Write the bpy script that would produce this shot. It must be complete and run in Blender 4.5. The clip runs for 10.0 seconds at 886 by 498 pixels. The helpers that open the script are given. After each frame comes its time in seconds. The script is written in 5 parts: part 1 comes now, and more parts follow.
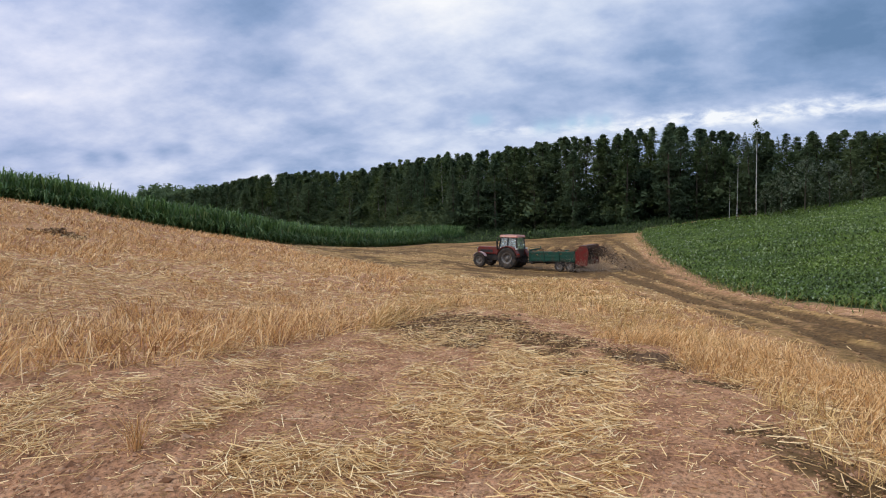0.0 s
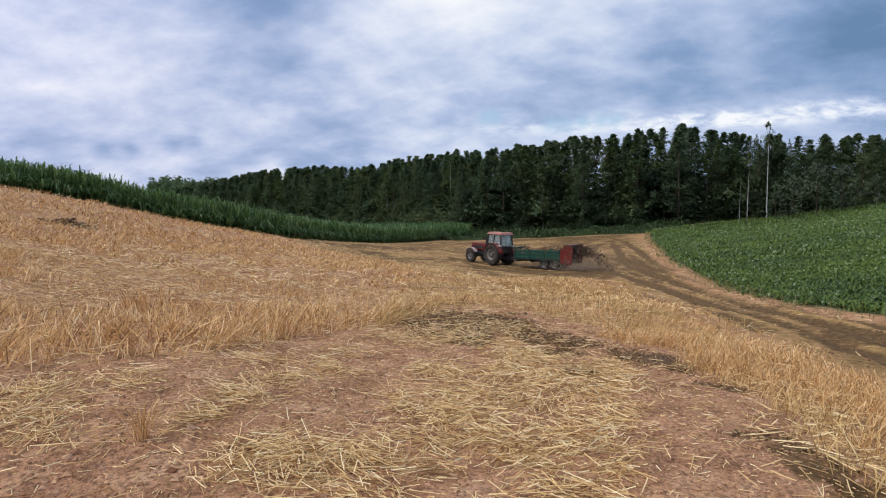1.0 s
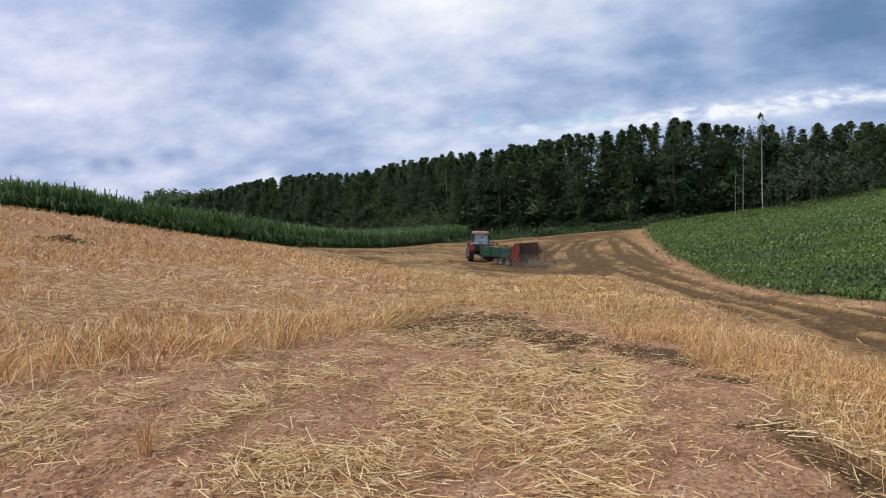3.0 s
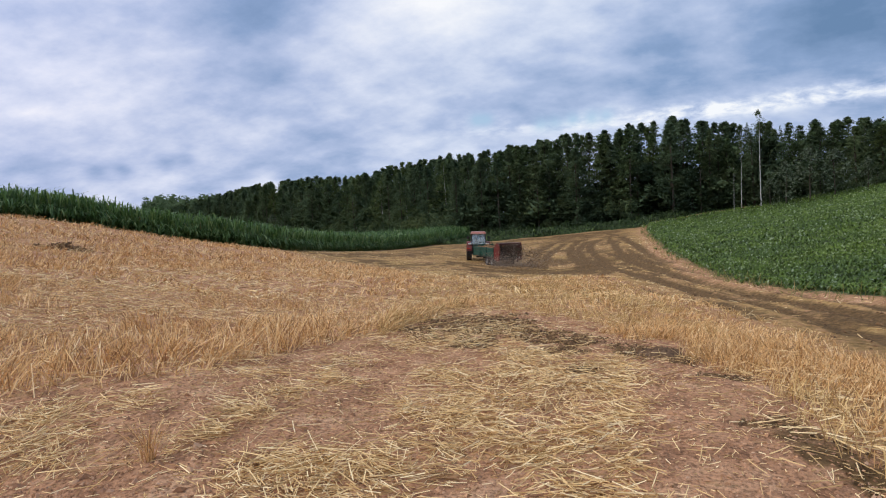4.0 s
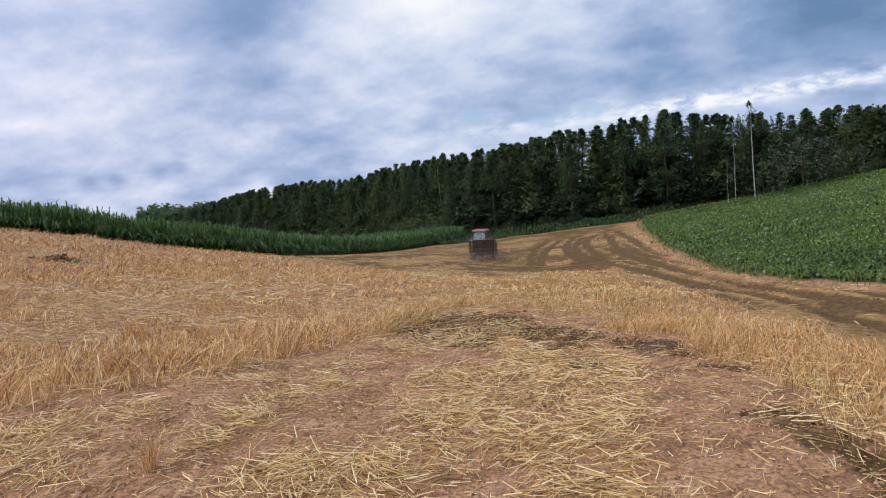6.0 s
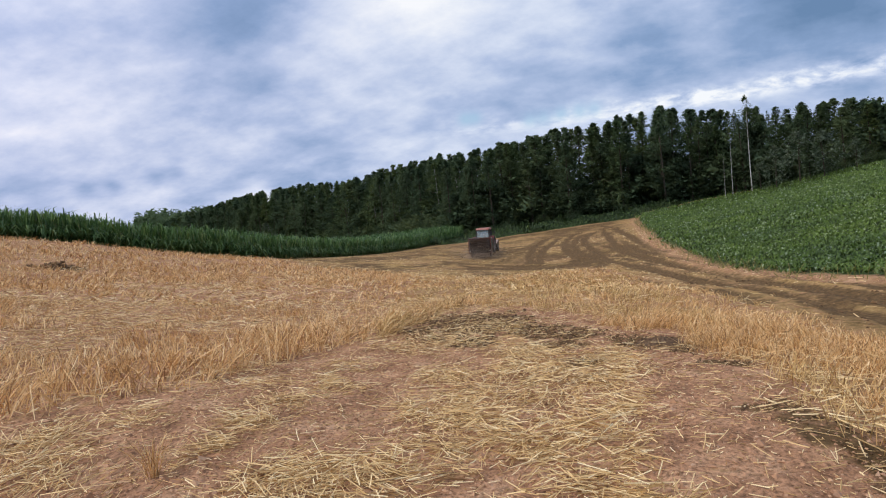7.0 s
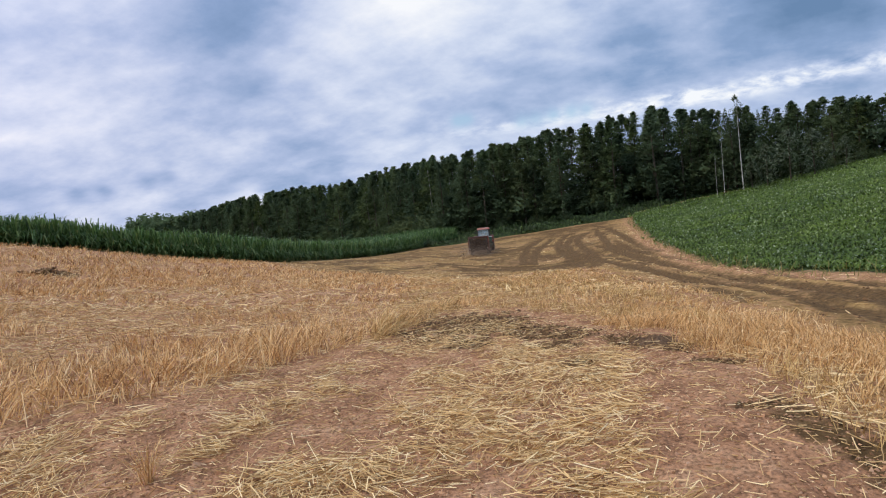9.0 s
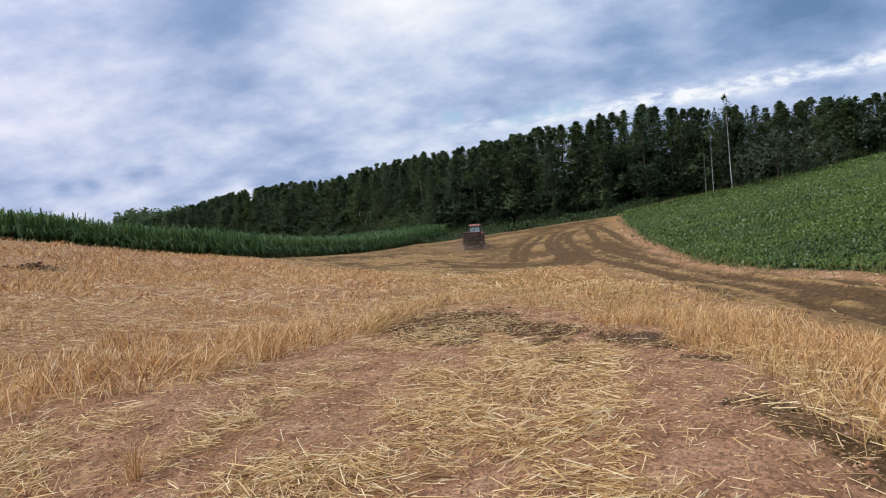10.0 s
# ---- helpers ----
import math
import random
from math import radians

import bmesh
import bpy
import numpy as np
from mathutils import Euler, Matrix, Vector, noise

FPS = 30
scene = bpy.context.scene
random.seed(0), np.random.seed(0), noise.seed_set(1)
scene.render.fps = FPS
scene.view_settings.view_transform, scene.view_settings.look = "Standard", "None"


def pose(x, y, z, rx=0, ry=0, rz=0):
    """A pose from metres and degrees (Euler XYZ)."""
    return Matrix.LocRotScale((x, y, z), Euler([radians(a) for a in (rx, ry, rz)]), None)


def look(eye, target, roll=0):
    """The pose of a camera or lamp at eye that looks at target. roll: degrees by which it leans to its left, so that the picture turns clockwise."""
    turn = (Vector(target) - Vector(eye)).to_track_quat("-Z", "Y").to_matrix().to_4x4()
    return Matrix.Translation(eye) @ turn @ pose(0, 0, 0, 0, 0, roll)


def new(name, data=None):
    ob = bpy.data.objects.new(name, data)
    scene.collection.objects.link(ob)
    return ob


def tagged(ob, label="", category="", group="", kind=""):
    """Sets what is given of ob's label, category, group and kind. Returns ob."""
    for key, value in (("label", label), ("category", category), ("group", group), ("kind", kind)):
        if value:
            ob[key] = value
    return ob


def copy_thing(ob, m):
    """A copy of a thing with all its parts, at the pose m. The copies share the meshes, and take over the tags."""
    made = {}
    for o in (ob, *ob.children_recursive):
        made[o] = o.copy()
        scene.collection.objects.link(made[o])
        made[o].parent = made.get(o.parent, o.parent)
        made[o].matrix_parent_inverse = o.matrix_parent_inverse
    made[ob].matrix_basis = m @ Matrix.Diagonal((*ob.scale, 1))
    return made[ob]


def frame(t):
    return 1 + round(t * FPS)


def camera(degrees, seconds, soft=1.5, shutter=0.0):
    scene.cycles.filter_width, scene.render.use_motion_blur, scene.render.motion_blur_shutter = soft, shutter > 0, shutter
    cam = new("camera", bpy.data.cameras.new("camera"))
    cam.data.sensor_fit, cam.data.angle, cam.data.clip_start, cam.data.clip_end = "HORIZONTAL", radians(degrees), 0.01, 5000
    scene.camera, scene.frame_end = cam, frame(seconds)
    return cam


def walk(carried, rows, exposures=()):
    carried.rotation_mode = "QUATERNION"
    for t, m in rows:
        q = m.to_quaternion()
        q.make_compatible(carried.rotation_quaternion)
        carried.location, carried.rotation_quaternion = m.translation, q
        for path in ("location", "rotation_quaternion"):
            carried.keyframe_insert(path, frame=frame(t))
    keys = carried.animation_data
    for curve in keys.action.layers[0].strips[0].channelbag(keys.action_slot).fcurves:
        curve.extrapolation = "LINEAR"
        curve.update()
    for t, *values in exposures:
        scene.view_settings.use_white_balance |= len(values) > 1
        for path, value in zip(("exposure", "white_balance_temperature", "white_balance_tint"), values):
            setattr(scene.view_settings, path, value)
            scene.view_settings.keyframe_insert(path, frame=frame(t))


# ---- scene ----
# camera: stands at one spot in the stubble, swaying on its holder
cam = camera(74.97, 10.0, soft=1.1)
PATH = [
    (0.0, 0.0, -2.6, 1.0), (0.5, 0.49, -3.0, -0.81), (1.0, 0.78, -2.89, -0.03), (1.5, 0.73, -2.68, 0.41), (2.0, 0.53, -2.76, 1.59),
    (2.5, 0.52, -2.72, 1.76), (4.0, 0.4, -2.46, 2.97), (4.5, 0.38, -2.41, 3.37), (5.0, 0.23, -2.06, 4.66), (5.5, 0.04, -2.46, 4.39),
    (7.0, -0.22, -2.47, 5.8), (7.5, -0.23, -2.59, 4.66), (8.0, -0.47, -2.8, 3.7), (8.5, -0.63, -2.63, 5.45), (9.0, -0.85, -2.37, 6.4),
    (9.5, -1.68, -2.35, 7.98), (10.0, -1.78, -2.8, 6.04)]
walk(cam, [(t, pose(0, 0, 1.6, 90 + p, r, y)) for t, y, p, r in PATH])

# ---- world and sun ----
SUN_AZ, SUN_EL = -105.0, 50.0     # degrees: azimuth from +y towards +x, elevation


def sky_world():
    world = bpy.data.worlds.new("sky")
    scene.world = world
    world.use_nodes = True
    nt = world.node_tree
    nt.nodes.clear()
    N, L = nt.nodes.new, nt.links.new

    def math_node(op, a, b=None, clamp=False):
        n = N("ShaderNodeMath")
        n.operation, n.use_clamp = op, clamp
        for i, v in enumerate((a, b)):
            if v is None:
                continue
            if isinstance(v, (int, float)):
                n.inputs[i].default_value = v
            else:
                L(v, n.inputs[i])
        return n.outputs[0]

    coord = N("ShaderNodeTexCoord").outputs["Generated"]
    sep = N("ShaderNodeSeparateXYZ")
    L(coord, sep.inputs[0])
    # the cloud layer as a flat sheet overhead
    up = math_node("ADD", math_node("MAXIMUM", sep.outputs[2], 0.0), 0.40)
    comb = N("ShaderNodeCombineXYZ")
    L(math_node("DIVIDE", sep.outputs[0], up), comb.inputs[0])
    L(math_node("DIVIDE", sep.outputs[1], up), comb.inputs[1])
    turn = N("ShaderNodeMapping")
    turn.inputs["Rotation"].default_value = (0, 0, radians(28))
    turn.inputs["Scale"].default_value = (1.0, 1.25, 1)
    L(comb.outputs[0], turn.inputs[0])

    def fbm(scale, detail, rough, warp, offset):
        shift = N("ShaderNodeVectorMath")
        shift.operation = "ADD"
        shift.inputs[1].default_value = offset
        L(turn.outputs[0], shift.inputs[0])
        n = N("ShaderNodeTexNoise")
        n.inputs["Scale"].default_value, n.inputs["Detail"].default_value = scale, detail
        n.inputs["Roughness"].default_value, n.inputs["Distortion"].default_value = rough, warp
        L(shift.outputs[0], n.inputs["Vector"])
        return n.outputs[0]

    big = fbm(2.4, 7, 0.54, 0.0, (3.1, 7.7, 0))
    small = fbm(7.0, 7, 0.58, 0.0, (9.4, 1.2, 0))
    value = math_node("SUBTRACT", math_node("ADD", math_node("MULTIPLY", big, 0.72), math_node("MULTIPLY", small, 0.52)), 0.0)

    def lobe(az, el, power):
        a, e = radians(az), radians(el)
        d = N("ShaderNodeVectorMath")
        d.operation = "DOT_PRODUCT"
        L(coord, d.inputs[0])
        d.inputs[1].default_value = (math.sin(a) * math.cos(e), math.cos(a) * math.cos(e), math.sin(e))
        return math_node("POWER", math_node("MAXIMUM", d.outputs["Value"], 0.0), power)

    # thick and thin parts of the cloud cover
    for az, el, power, gain in CLOUDS:
        value = math_node("ADD", value, math_node("MULTIPLY", lobe(az, el, power), gain))
    # bright gap under the cloud edge, low over the wood
    low = math_node("DIVIDE", math_node("SUBTRACT", sep.outputs[2], math_node("ADD", 0.142, math_node("MULTIPLY", small, 0.022))), 0.013)
    strip = math_node("POWER", 2.718, math_node("MULTIPLY", math_node("MULTIPLY", low, low), -1.0))
    strip = math_node("MULTIPLY", strip, math_node("MULTIPLY", math_node("ADD", sep.outputs[0], 0.05), 2.2, True))
    puffs = fbm(15.0, 5, 0.55, 0.3, (1.7, 4.4, 0))
    strip = math_node("MULTIPLY", strip, math_node("MULTIPLY", math_node("SUBTRACT", puffs, 0.34), 4.0, True))
    value = math_node("ADD", value, math_node("MULTIPLY", strip, math_node("MULTIPLY", small, 0.95)))
    ramp = N("ShaderNodeValToRGB")
    stops = ((0.14, (0.145, 0.25, 0.43)), (0.38, (0.255, 0.372, 0.595)), (0.58, (0.44, 0.54, 0.76)), (0.76, (0.655, 0.732, 0.89)), (0.98, (0.92, 0.95, 0.99)))
    el = ramp.color_ramp.elements
    el[0].position, el[1].position = stops[0][0], stops[-1][0]
    for pos, _ in stops[1:-1]:
        el.new(pos)
    for e, (_, c) in zip(el, stops):
        e.color = (*c, 1)
    L(value, ramp.inputs[0])
    blue = N("ShaderNodeTexSky")
    blue.sky_type, blue.sun_disc = "NISHITA", False
    blue.sun_elevation, blue.sun_rotation = radians(SUN_EL), radians(SUN_AZ)
    scaled = N("ShaderNodeVectorMath")
    scaled.operation = "SCALE"
    L(blue.outputs[0], scaled.inputs[0])
    scaled.inputs["Scale"].default_value = 0.15
    holes = math_node("ADD", lobe(3.4, 9.9, 14000), lobe(4.4, 9.9, 16000))
    for az, el_, power in ((9.6, 9.1, 14000), (11.0, 9.1, 12000), (12.6, 9.3, 14000), (14.4, 9.3, 12000), (15.8, 9.3, 16000)):
        holes = math_node("ADD", holes, lobe(az, el_, power))
    holes = math_node("MULTIPLY", holes, math_node("MULTIPLY", small, 1.7), True)
    mix = N("ShaderNodeMix")
    mix.data_type = "RGBA"
    L(math_node("MULTIPLY", holes, 0.9), mix.inputs["Factor"])
    # the cover turns from blue-grey to a lavender grey on the open side
    tint = N("ShaderNodeMix")
    tint.data_type, tint.blend_type = "RGBA", "MULTIPLY"
    L(lobe(-50, 18, 4.0), tint.inputs["Factor"])
    L(ramp.outputs[0], tint.inputs[6])
    tint.inputs[7].default_value = (1.05, 0.985, 1.0, 1)
    L(tint.outputs[2], mix.inputs[6])
    L(scaled.outputs[0], mix.inputs[7])
    back = N("ShaderNodeBackground")
    # the clouds are brightest round the veiled sun
    L(math_node("ADD", 1.0, math_node("MULTIPLY", lobe(SUN_AZ, SUN_EL, 3.5), 1.15)), back.inputs["Strength"])
    L(mix.outputs[2], back.inputs[0])
    out = N("ShaderNodeOutputWorld")
    L(back.outputs[0], out.inputs[0])


CLOUDS = [(-1, 21, 90, 0.16), (7, 27, 60, 0.16), (-4, 40, 6, 0.08), (20, 14.0, 260, -0.28), (32, 15, 200, -0.40), (38, 16, 200, -0.30), (10, 13.0, 500, -0.16), (-13, 9, 90, -0.17), (2, 9.0, 500, -0.10),
          (-19, 19.5, 260, -0.24), (-16, 25.5, 260, -0.20), (-33, 24.5, 300, -0.20), (-31.0, 5.8, 9000, -0.2), (-29.0, 6.1, 14000, -0.16), (-25.6, 6.7, 9000, -0.2), (-24.0, 7.0, 9000, -0.2),
          (-17, 4.6, 2600, 0.3), (-28, 14, 60, 0.08), (24, 26, 60, 0.10), (38, 24, 60, 0.08), (-8, 14, 200, 0.06)]
sky_world()
sun = new("sun", bpy.data.lights.new("sun", "SUN"))
sun.data.energy, sun.data.angle, sun.data.color = 1.52, radians(10), (1.0, 0.89, 0.70)
_a, _e = radians(SUN_AZ), radians(SUN_EL)
sun.matrix_world = look((60 * math.sin(_a) * math.cos(_e), 60 * math.cos(_a) * math.cos(_e), 60 * math.sin(_e)), (0, 0, 0))

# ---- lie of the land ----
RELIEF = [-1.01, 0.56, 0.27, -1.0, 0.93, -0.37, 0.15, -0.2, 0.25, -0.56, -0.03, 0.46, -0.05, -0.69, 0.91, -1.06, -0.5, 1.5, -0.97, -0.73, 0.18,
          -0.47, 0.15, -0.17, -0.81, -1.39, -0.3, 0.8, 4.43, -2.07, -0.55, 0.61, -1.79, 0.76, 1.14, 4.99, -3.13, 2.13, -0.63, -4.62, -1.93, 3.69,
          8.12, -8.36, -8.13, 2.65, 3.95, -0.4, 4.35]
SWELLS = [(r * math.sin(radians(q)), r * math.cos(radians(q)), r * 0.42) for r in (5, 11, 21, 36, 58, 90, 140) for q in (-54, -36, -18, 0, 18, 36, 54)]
rng = np.random.default_rng(7)
LATTICE = rng.random((256, 256))


def vnoise(x, y, size, seed=0):
    """Smooth noise from 0 to 1 with features of that size in metres."""
    u, v = np.asarray(x) / size + 17.3 * seed, np.asarray(y) / size + 5.9 * seed
    i, j = np.floor(u).astype(int), np.floor(v).astype(int)
    a, b = u - i, v - j
    a, b = a * a * (3 - 2 * a), b * b * (3 - 2 * b)
    g = lambda p, q: LATTICE[(i + p) % 256, (j + q) % 256]
    return (g(0, 0) * (1 - a) + g(1, 0) * a) * (1 - b) + (g(0, 1) * (1 - a) + g(1, 1) * a) * b


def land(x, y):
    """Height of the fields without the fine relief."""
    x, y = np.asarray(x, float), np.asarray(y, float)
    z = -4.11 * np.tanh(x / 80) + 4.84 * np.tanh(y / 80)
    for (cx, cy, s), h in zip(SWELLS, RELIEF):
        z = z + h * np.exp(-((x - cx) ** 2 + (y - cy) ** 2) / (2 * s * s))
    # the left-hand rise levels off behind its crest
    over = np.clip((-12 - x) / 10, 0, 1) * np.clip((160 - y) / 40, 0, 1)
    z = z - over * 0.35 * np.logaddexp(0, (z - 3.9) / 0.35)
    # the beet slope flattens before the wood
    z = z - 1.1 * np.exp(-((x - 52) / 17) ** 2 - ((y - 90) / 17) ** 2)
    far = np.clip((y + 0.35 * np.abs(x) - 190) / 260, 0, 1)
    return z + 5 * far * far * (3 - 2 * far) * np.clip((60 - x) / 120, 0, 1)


def outline_distance(x, y, poly):
    """Metres to the outline, positive inside it."""
    x, y = np.asarray(x, float), np.asarray(y, float)
    inside, best = np.zeros(x.shape, bool), np.full(x.shape, 1e9)
    for (ax, ay), (bx, by) in zip(poly, poly[1:] + poly[:1]):
        dx, dy = bx - ax, by - ay
        t = np.clip(((x - ax) * dx + (y - ay) * dy) / (dx * dx + dy * dy), 0, 1)
        best = np.minimum(best, np.hypot(x - ax - t * dx, y - ay - t * dy))
        inside ^= ((ay > y) != (by > y)) & (x < dx * (y - ay) / (dy if dy else 1e-9) + ax)
    return np.where(inside, best, -best)


def line_distance(x, y, line):
    """Metres to a line, for places within 4 m of it."""
    x, y = np.asarray(x, float), np.asarray(y, float)
    out, ends = np.full(x.shape, 1e6), np.array(line)
    (x0, y0), (x1, y1) = ends.min(0) - 4, ends.max(0) + 4
    ok = (x > x0) & (x < x1) & (y > y0) & (y < y1)
    px, py = x[ok], y[ok]
    best = np.full(px.shape, 1e6)
    for (ax, ay), (bx, by) in zip(line, line[1:]):
        dx, dy = bx - ax, by - ay
        t = np.clip(((px - ax) * dx + (py - ay) * dy) / (dx * dx + dy * dy), 0, 1)
        best = np.minimum(best, np.hypot(px - ax - t * dx, py - ay - t * dy))
    out[ok] = best
    return out


def rounded(line, times=3):
    """The line with its corners cut."""
    for _ in range(times):
        out = [line[0]]
        for (ax, ay), (bx, by) in zip(line, line[1:]):
            out += [(0.75 * ax + 0.25 * bx, 0.75 * ay + 0.25 * by), (0.25 * ax + 0.75 * bx, 0.25 * ay + 0.75 * by)]
        line = out + [line[-1]]
    return line


# plan of the fields
CLEARING = [(-9, -6), (-6, 4.9), (-4.3, 5.4), (-3.7, 5.6), (-3.0, 5.7), (-2.6, 6.5), (-2.4, 7.2), (-2.1, 7.9), (-1.7, 8.6), (-0.9, 9.3), (-0.5, 10.6), (0, 11.5), (0.6, 12.2),
            (1.7, 11.4), (2.4, 10.1), (2.6, 8.9), (3.1, 8.0), (2.85, 6.4), (2.9, 5.5), (2.78, 4.7), (2.68, 3.9), (2.65, 3.3), (2.6, 0), (2.7, -6)]
SPREAD = [(-15.5, 51), (-10, 42), (-4, 36), (0, 32), (1.6, 26.5), (4.1, 30.5), (5.9, 36.2), (8.6, 35.6), (8.7, 31.5), (7.6, 23.3), (5.9, 14.8), (5.3, 10.9), (5.4, 8), (5.4, 5), (5.6, -20), (11, -20),
          (11.5, 10), (11.6, 17), (11.8, 22), (12.8, 29), (15.0, 38), (18, 50.5), (29, 86), (31, 92), (27, 92.5), (23, 94), (17.5, 94), (12.5, 93.5), (7, 91.5), (2, 90), (-1.5, 90), (-7, 78), (-12.2, 64)]
VERGE = [(-1.5, 90), (2, 90), (7, 91.5), (12.5, 93.5), (17.5, 94), (23, 94), (27, 92.5), (31, 92), (33.5, 97), (46, 101.5), (78, 92.5), (80, 110), (0, 130)]
BEET = [(12.3, -10), (12.3, 15.8), (12.2, 19.9), (12.6, 23.6), (13.4, 29), (15.7, 38), (18.7, 50.4), (29.5, 86.2), (33, 96), (46, 101), (78, 92), (95, 60), (70, 15), (30, -10)]
MAIZE = [(-48, 20), (-33, 34), (-27.5, 40.6), (-23.5, 44), (-19.5, 46.3), (-16.4, 48.5), (-14.6, 52.4), (-11.9, 65), (-6.7, 79), (-0.5, 94), (4, 103), (0, 112),
         (-24, 132), (-60, 150), (-95, 100), (-80, 30)]
# wheel and manure tracks: the turning loops, then the lanes along the beets
LOOPS = [rounded(t, 2) for t in (
    [(1.6, 47.2), (3.6, 43.1), (5.0, 40.5), (6.1, 38.4), (7.8, 38.8), (9.4, 39.4), (11.0, 41.6), (12.2, 44.6), (13.0, 48.7), (13.2, 51.8), (14.0, 57.4), (16.3, 66.7), (19.9, 76.8), (22.1, 79.3)],
    [(-0.2, 52.4), (2.6, 48.0), (4.6, 44.9), (6.7, 42.6), (8.6, 42.8), (10.6, 43.9), (11.8, 45.4)], [(10.4, 44.2), (11.0, 51.2), (12.2, 58.7), (14.8, 69.0), (17.4, 77.6), (19.0, 80.5)],
    [(11.3, 45.2), (11.7, 50.9), (12.9, 57.8), (15.4, 66.6), (18.0, 74.8)], [(7.1, 44.0), (9.5, 56.0), (12.6, 66.5), (15.3, 76.1)], [(6.5, 44.4), (8.9, 58.9), (11.6, 69.4), (14.2, 77.9)],
    [(21.7, 78.2), (17.9, 62.3), (15.2, 51.4), (14.3, 45.9)], [(23.6, 79.2), (19.0, 59.2), (16.1, 46.1), (14.7, 37.9)], [(2.3, 81.2), (7.5, 86.0), (12.2, 89.8), (17.5, 89.7), (22.0, 89.8), (24.4, 87.7), (23.5, 80.1)])]
LANES = [rounded(t, 2) for t in (
    [(14.4, 52.0), (14.5, 49.8), (13.7, 41.8), (12.4, 32.9), (11.6, 26.7), (11.0, 21.9), (9.8, 16.6), (9.3, 13.6), (9.2, 8)],
    [(11.6, 43.1), (11.1, 37.1), (10.7, 31.6), (10.0, 25.4), (8.8, 17.9), (7.7, 13.0), (7.4, 10.8), (7.3, 7)], [(8.7, 33.6), (8.0, 25.4), (7.3, 19.1), (6.9, 15.3), (6.4, 11.9)],
    [(15.3, 49.2), (14.2, 39.8), (13.3, 31.2), (12.7, 25.9), (11.6, 19.7), (10.4, 13.8), (10.2, 8)])]
TRACKS = LOOPS + LANES
# broader wet streaks: line, half width, strength
WET = [(rounded(t, 2), w, k) for t, w, k in (
    ([(4.5, 47.8), (7.8, 58.3), (13.1, 76.8), (16.0, 82.0)], 1.1, 0.8), ([(5.0, 45.0), (8.0, 53.0), (11.3, 63.3)], 0.9, 0.7), ([(2.5, 44.5), (6, 40.2), (9, 40.6), (11.5, 43), (12.8, 47)], 1.4, 1.25),
    ([(1.0, 45), (2.2, 39), (2.6, 32), (1.9, 27.5)], 1.3, 0.75), ([(3.2, 31), (5, 36)], 1.0, 0.7), ([(2.3, 82), (7.5, 87.5), (12.2, 91.5), (17.5, 92), (24.4, 90), (30, 93)], 1.8, 1.0), ([(17, 90), (22.5, 86.5), (26, 90)], 2.2, 0.9),
    ([(17.5, 79), (21.5, 86)], 2.0, 0.8), ([(14.5, 52), (13, 40), (11.6, 30), (10.6, 22), (9, 15)], 1.0, 0.5))]
MANURE_AND_DARK_SOIL = [(0, 9.4, 0.75), (0.5, 9.9, 0.9), (-0.2, 10.4, 0.6), (0.9, 9.1, 0.65), (1.3, 8.7, 0.5), (1.8, 8.2, 0.4), (0.3, 8.4, 0.4), (1.4, 7.5, 0.35), (2.35, 7.5, 0.4), (2.6, 7.2, 0.45), (2.75, 6.9, 0.4), (2.75, 5.8, 0.2),
          # the last five: darker soil in a strip along the right-hand stubble edge
          (1.4, 6.5, 0.2), (-16.4, 24.8, 0.6), (2.4, 4.3, 0.22), (2.4, 4.0, 0.26), (2.42, 3.65, 0.3), (2.45, 3.3, 0.34), (2.5, 3.0, 0.34)]
HEAPS = [(2.6, 7.15, 0.24), (-16.4, 24.8, 0.5)]
# straw left in swaths: x, y, reach; and the bare places between them
SWATHS = [(-2.25, 4.35, 0.3), (-2.0, 4.7, 0.3), (-1.8, 5.1, 0.3), (-1.6, 5.6, 0.32), (-1.3, 6.4, 0.4), (-1.1, 7.2, 0.4), (-0.6, 8.1, 0.5), (-1.35, 3.9, 0.42), (-0.95, 3.8, 0.5), (-0.45, 3.6, 0.5), (-0.3, 4.2, 0.42),
          (1.75, 6.4, 0.45), (1.45, 5.6, 0.5), (1.2, 4.8, 0.5), (1.0, 4.1, 0.45), (0.85, 3.5, 0.4), (0.9, 2.9, 0.4), (0.4, 4.5, 0.5), (0.0, 4.85, 0.5), (0.3, 5.5, 0.6), (0.8, 6.2, 0.6), (0.9, 7.0, 0.5), (-0.2, 6.4, 0.4),
          (-3.2, 4.25, 0.42), (-2.65, 4.05, 0.25), (-3.6, 4.8, 0.4), (-3.0, 5.2, 0.3), (0.55, 3.85, 0.35)]
BARE = [(2.3, 6.1, 0.4), (2.1, 5.1, 0.42), (1.85, 4.3, 0.4), (1.65, 3.7, 0.38), (1.45, 3.2, 0.35), (-0.8, 7.5, 0.4), (-0.9, 6.7, 0.4), (-1.2, 5.3, 0.45), (-0.9, 4.75, 0.4), (-1.55, 4.45, 0.28), (-1.85, 3.9, 0.3),
        (-2.5, 4.75, 0.35), (-2.3, 3.7, 0.4), (0.1, 3.4, 0.22)]
LAID = [(-5.3, 16.6, 1.9), (-5.0, 18.0, 1.5), (-7.7, 17.4, 1.2), (-7.8, 12.4, 1.1), (-6.9, 9.3, 1.0), (-6.3, 11.6, 0.8), (-10, 15, 1.4), (-9, 20, 1.6), (-4.2, 11.5, 0.8)]


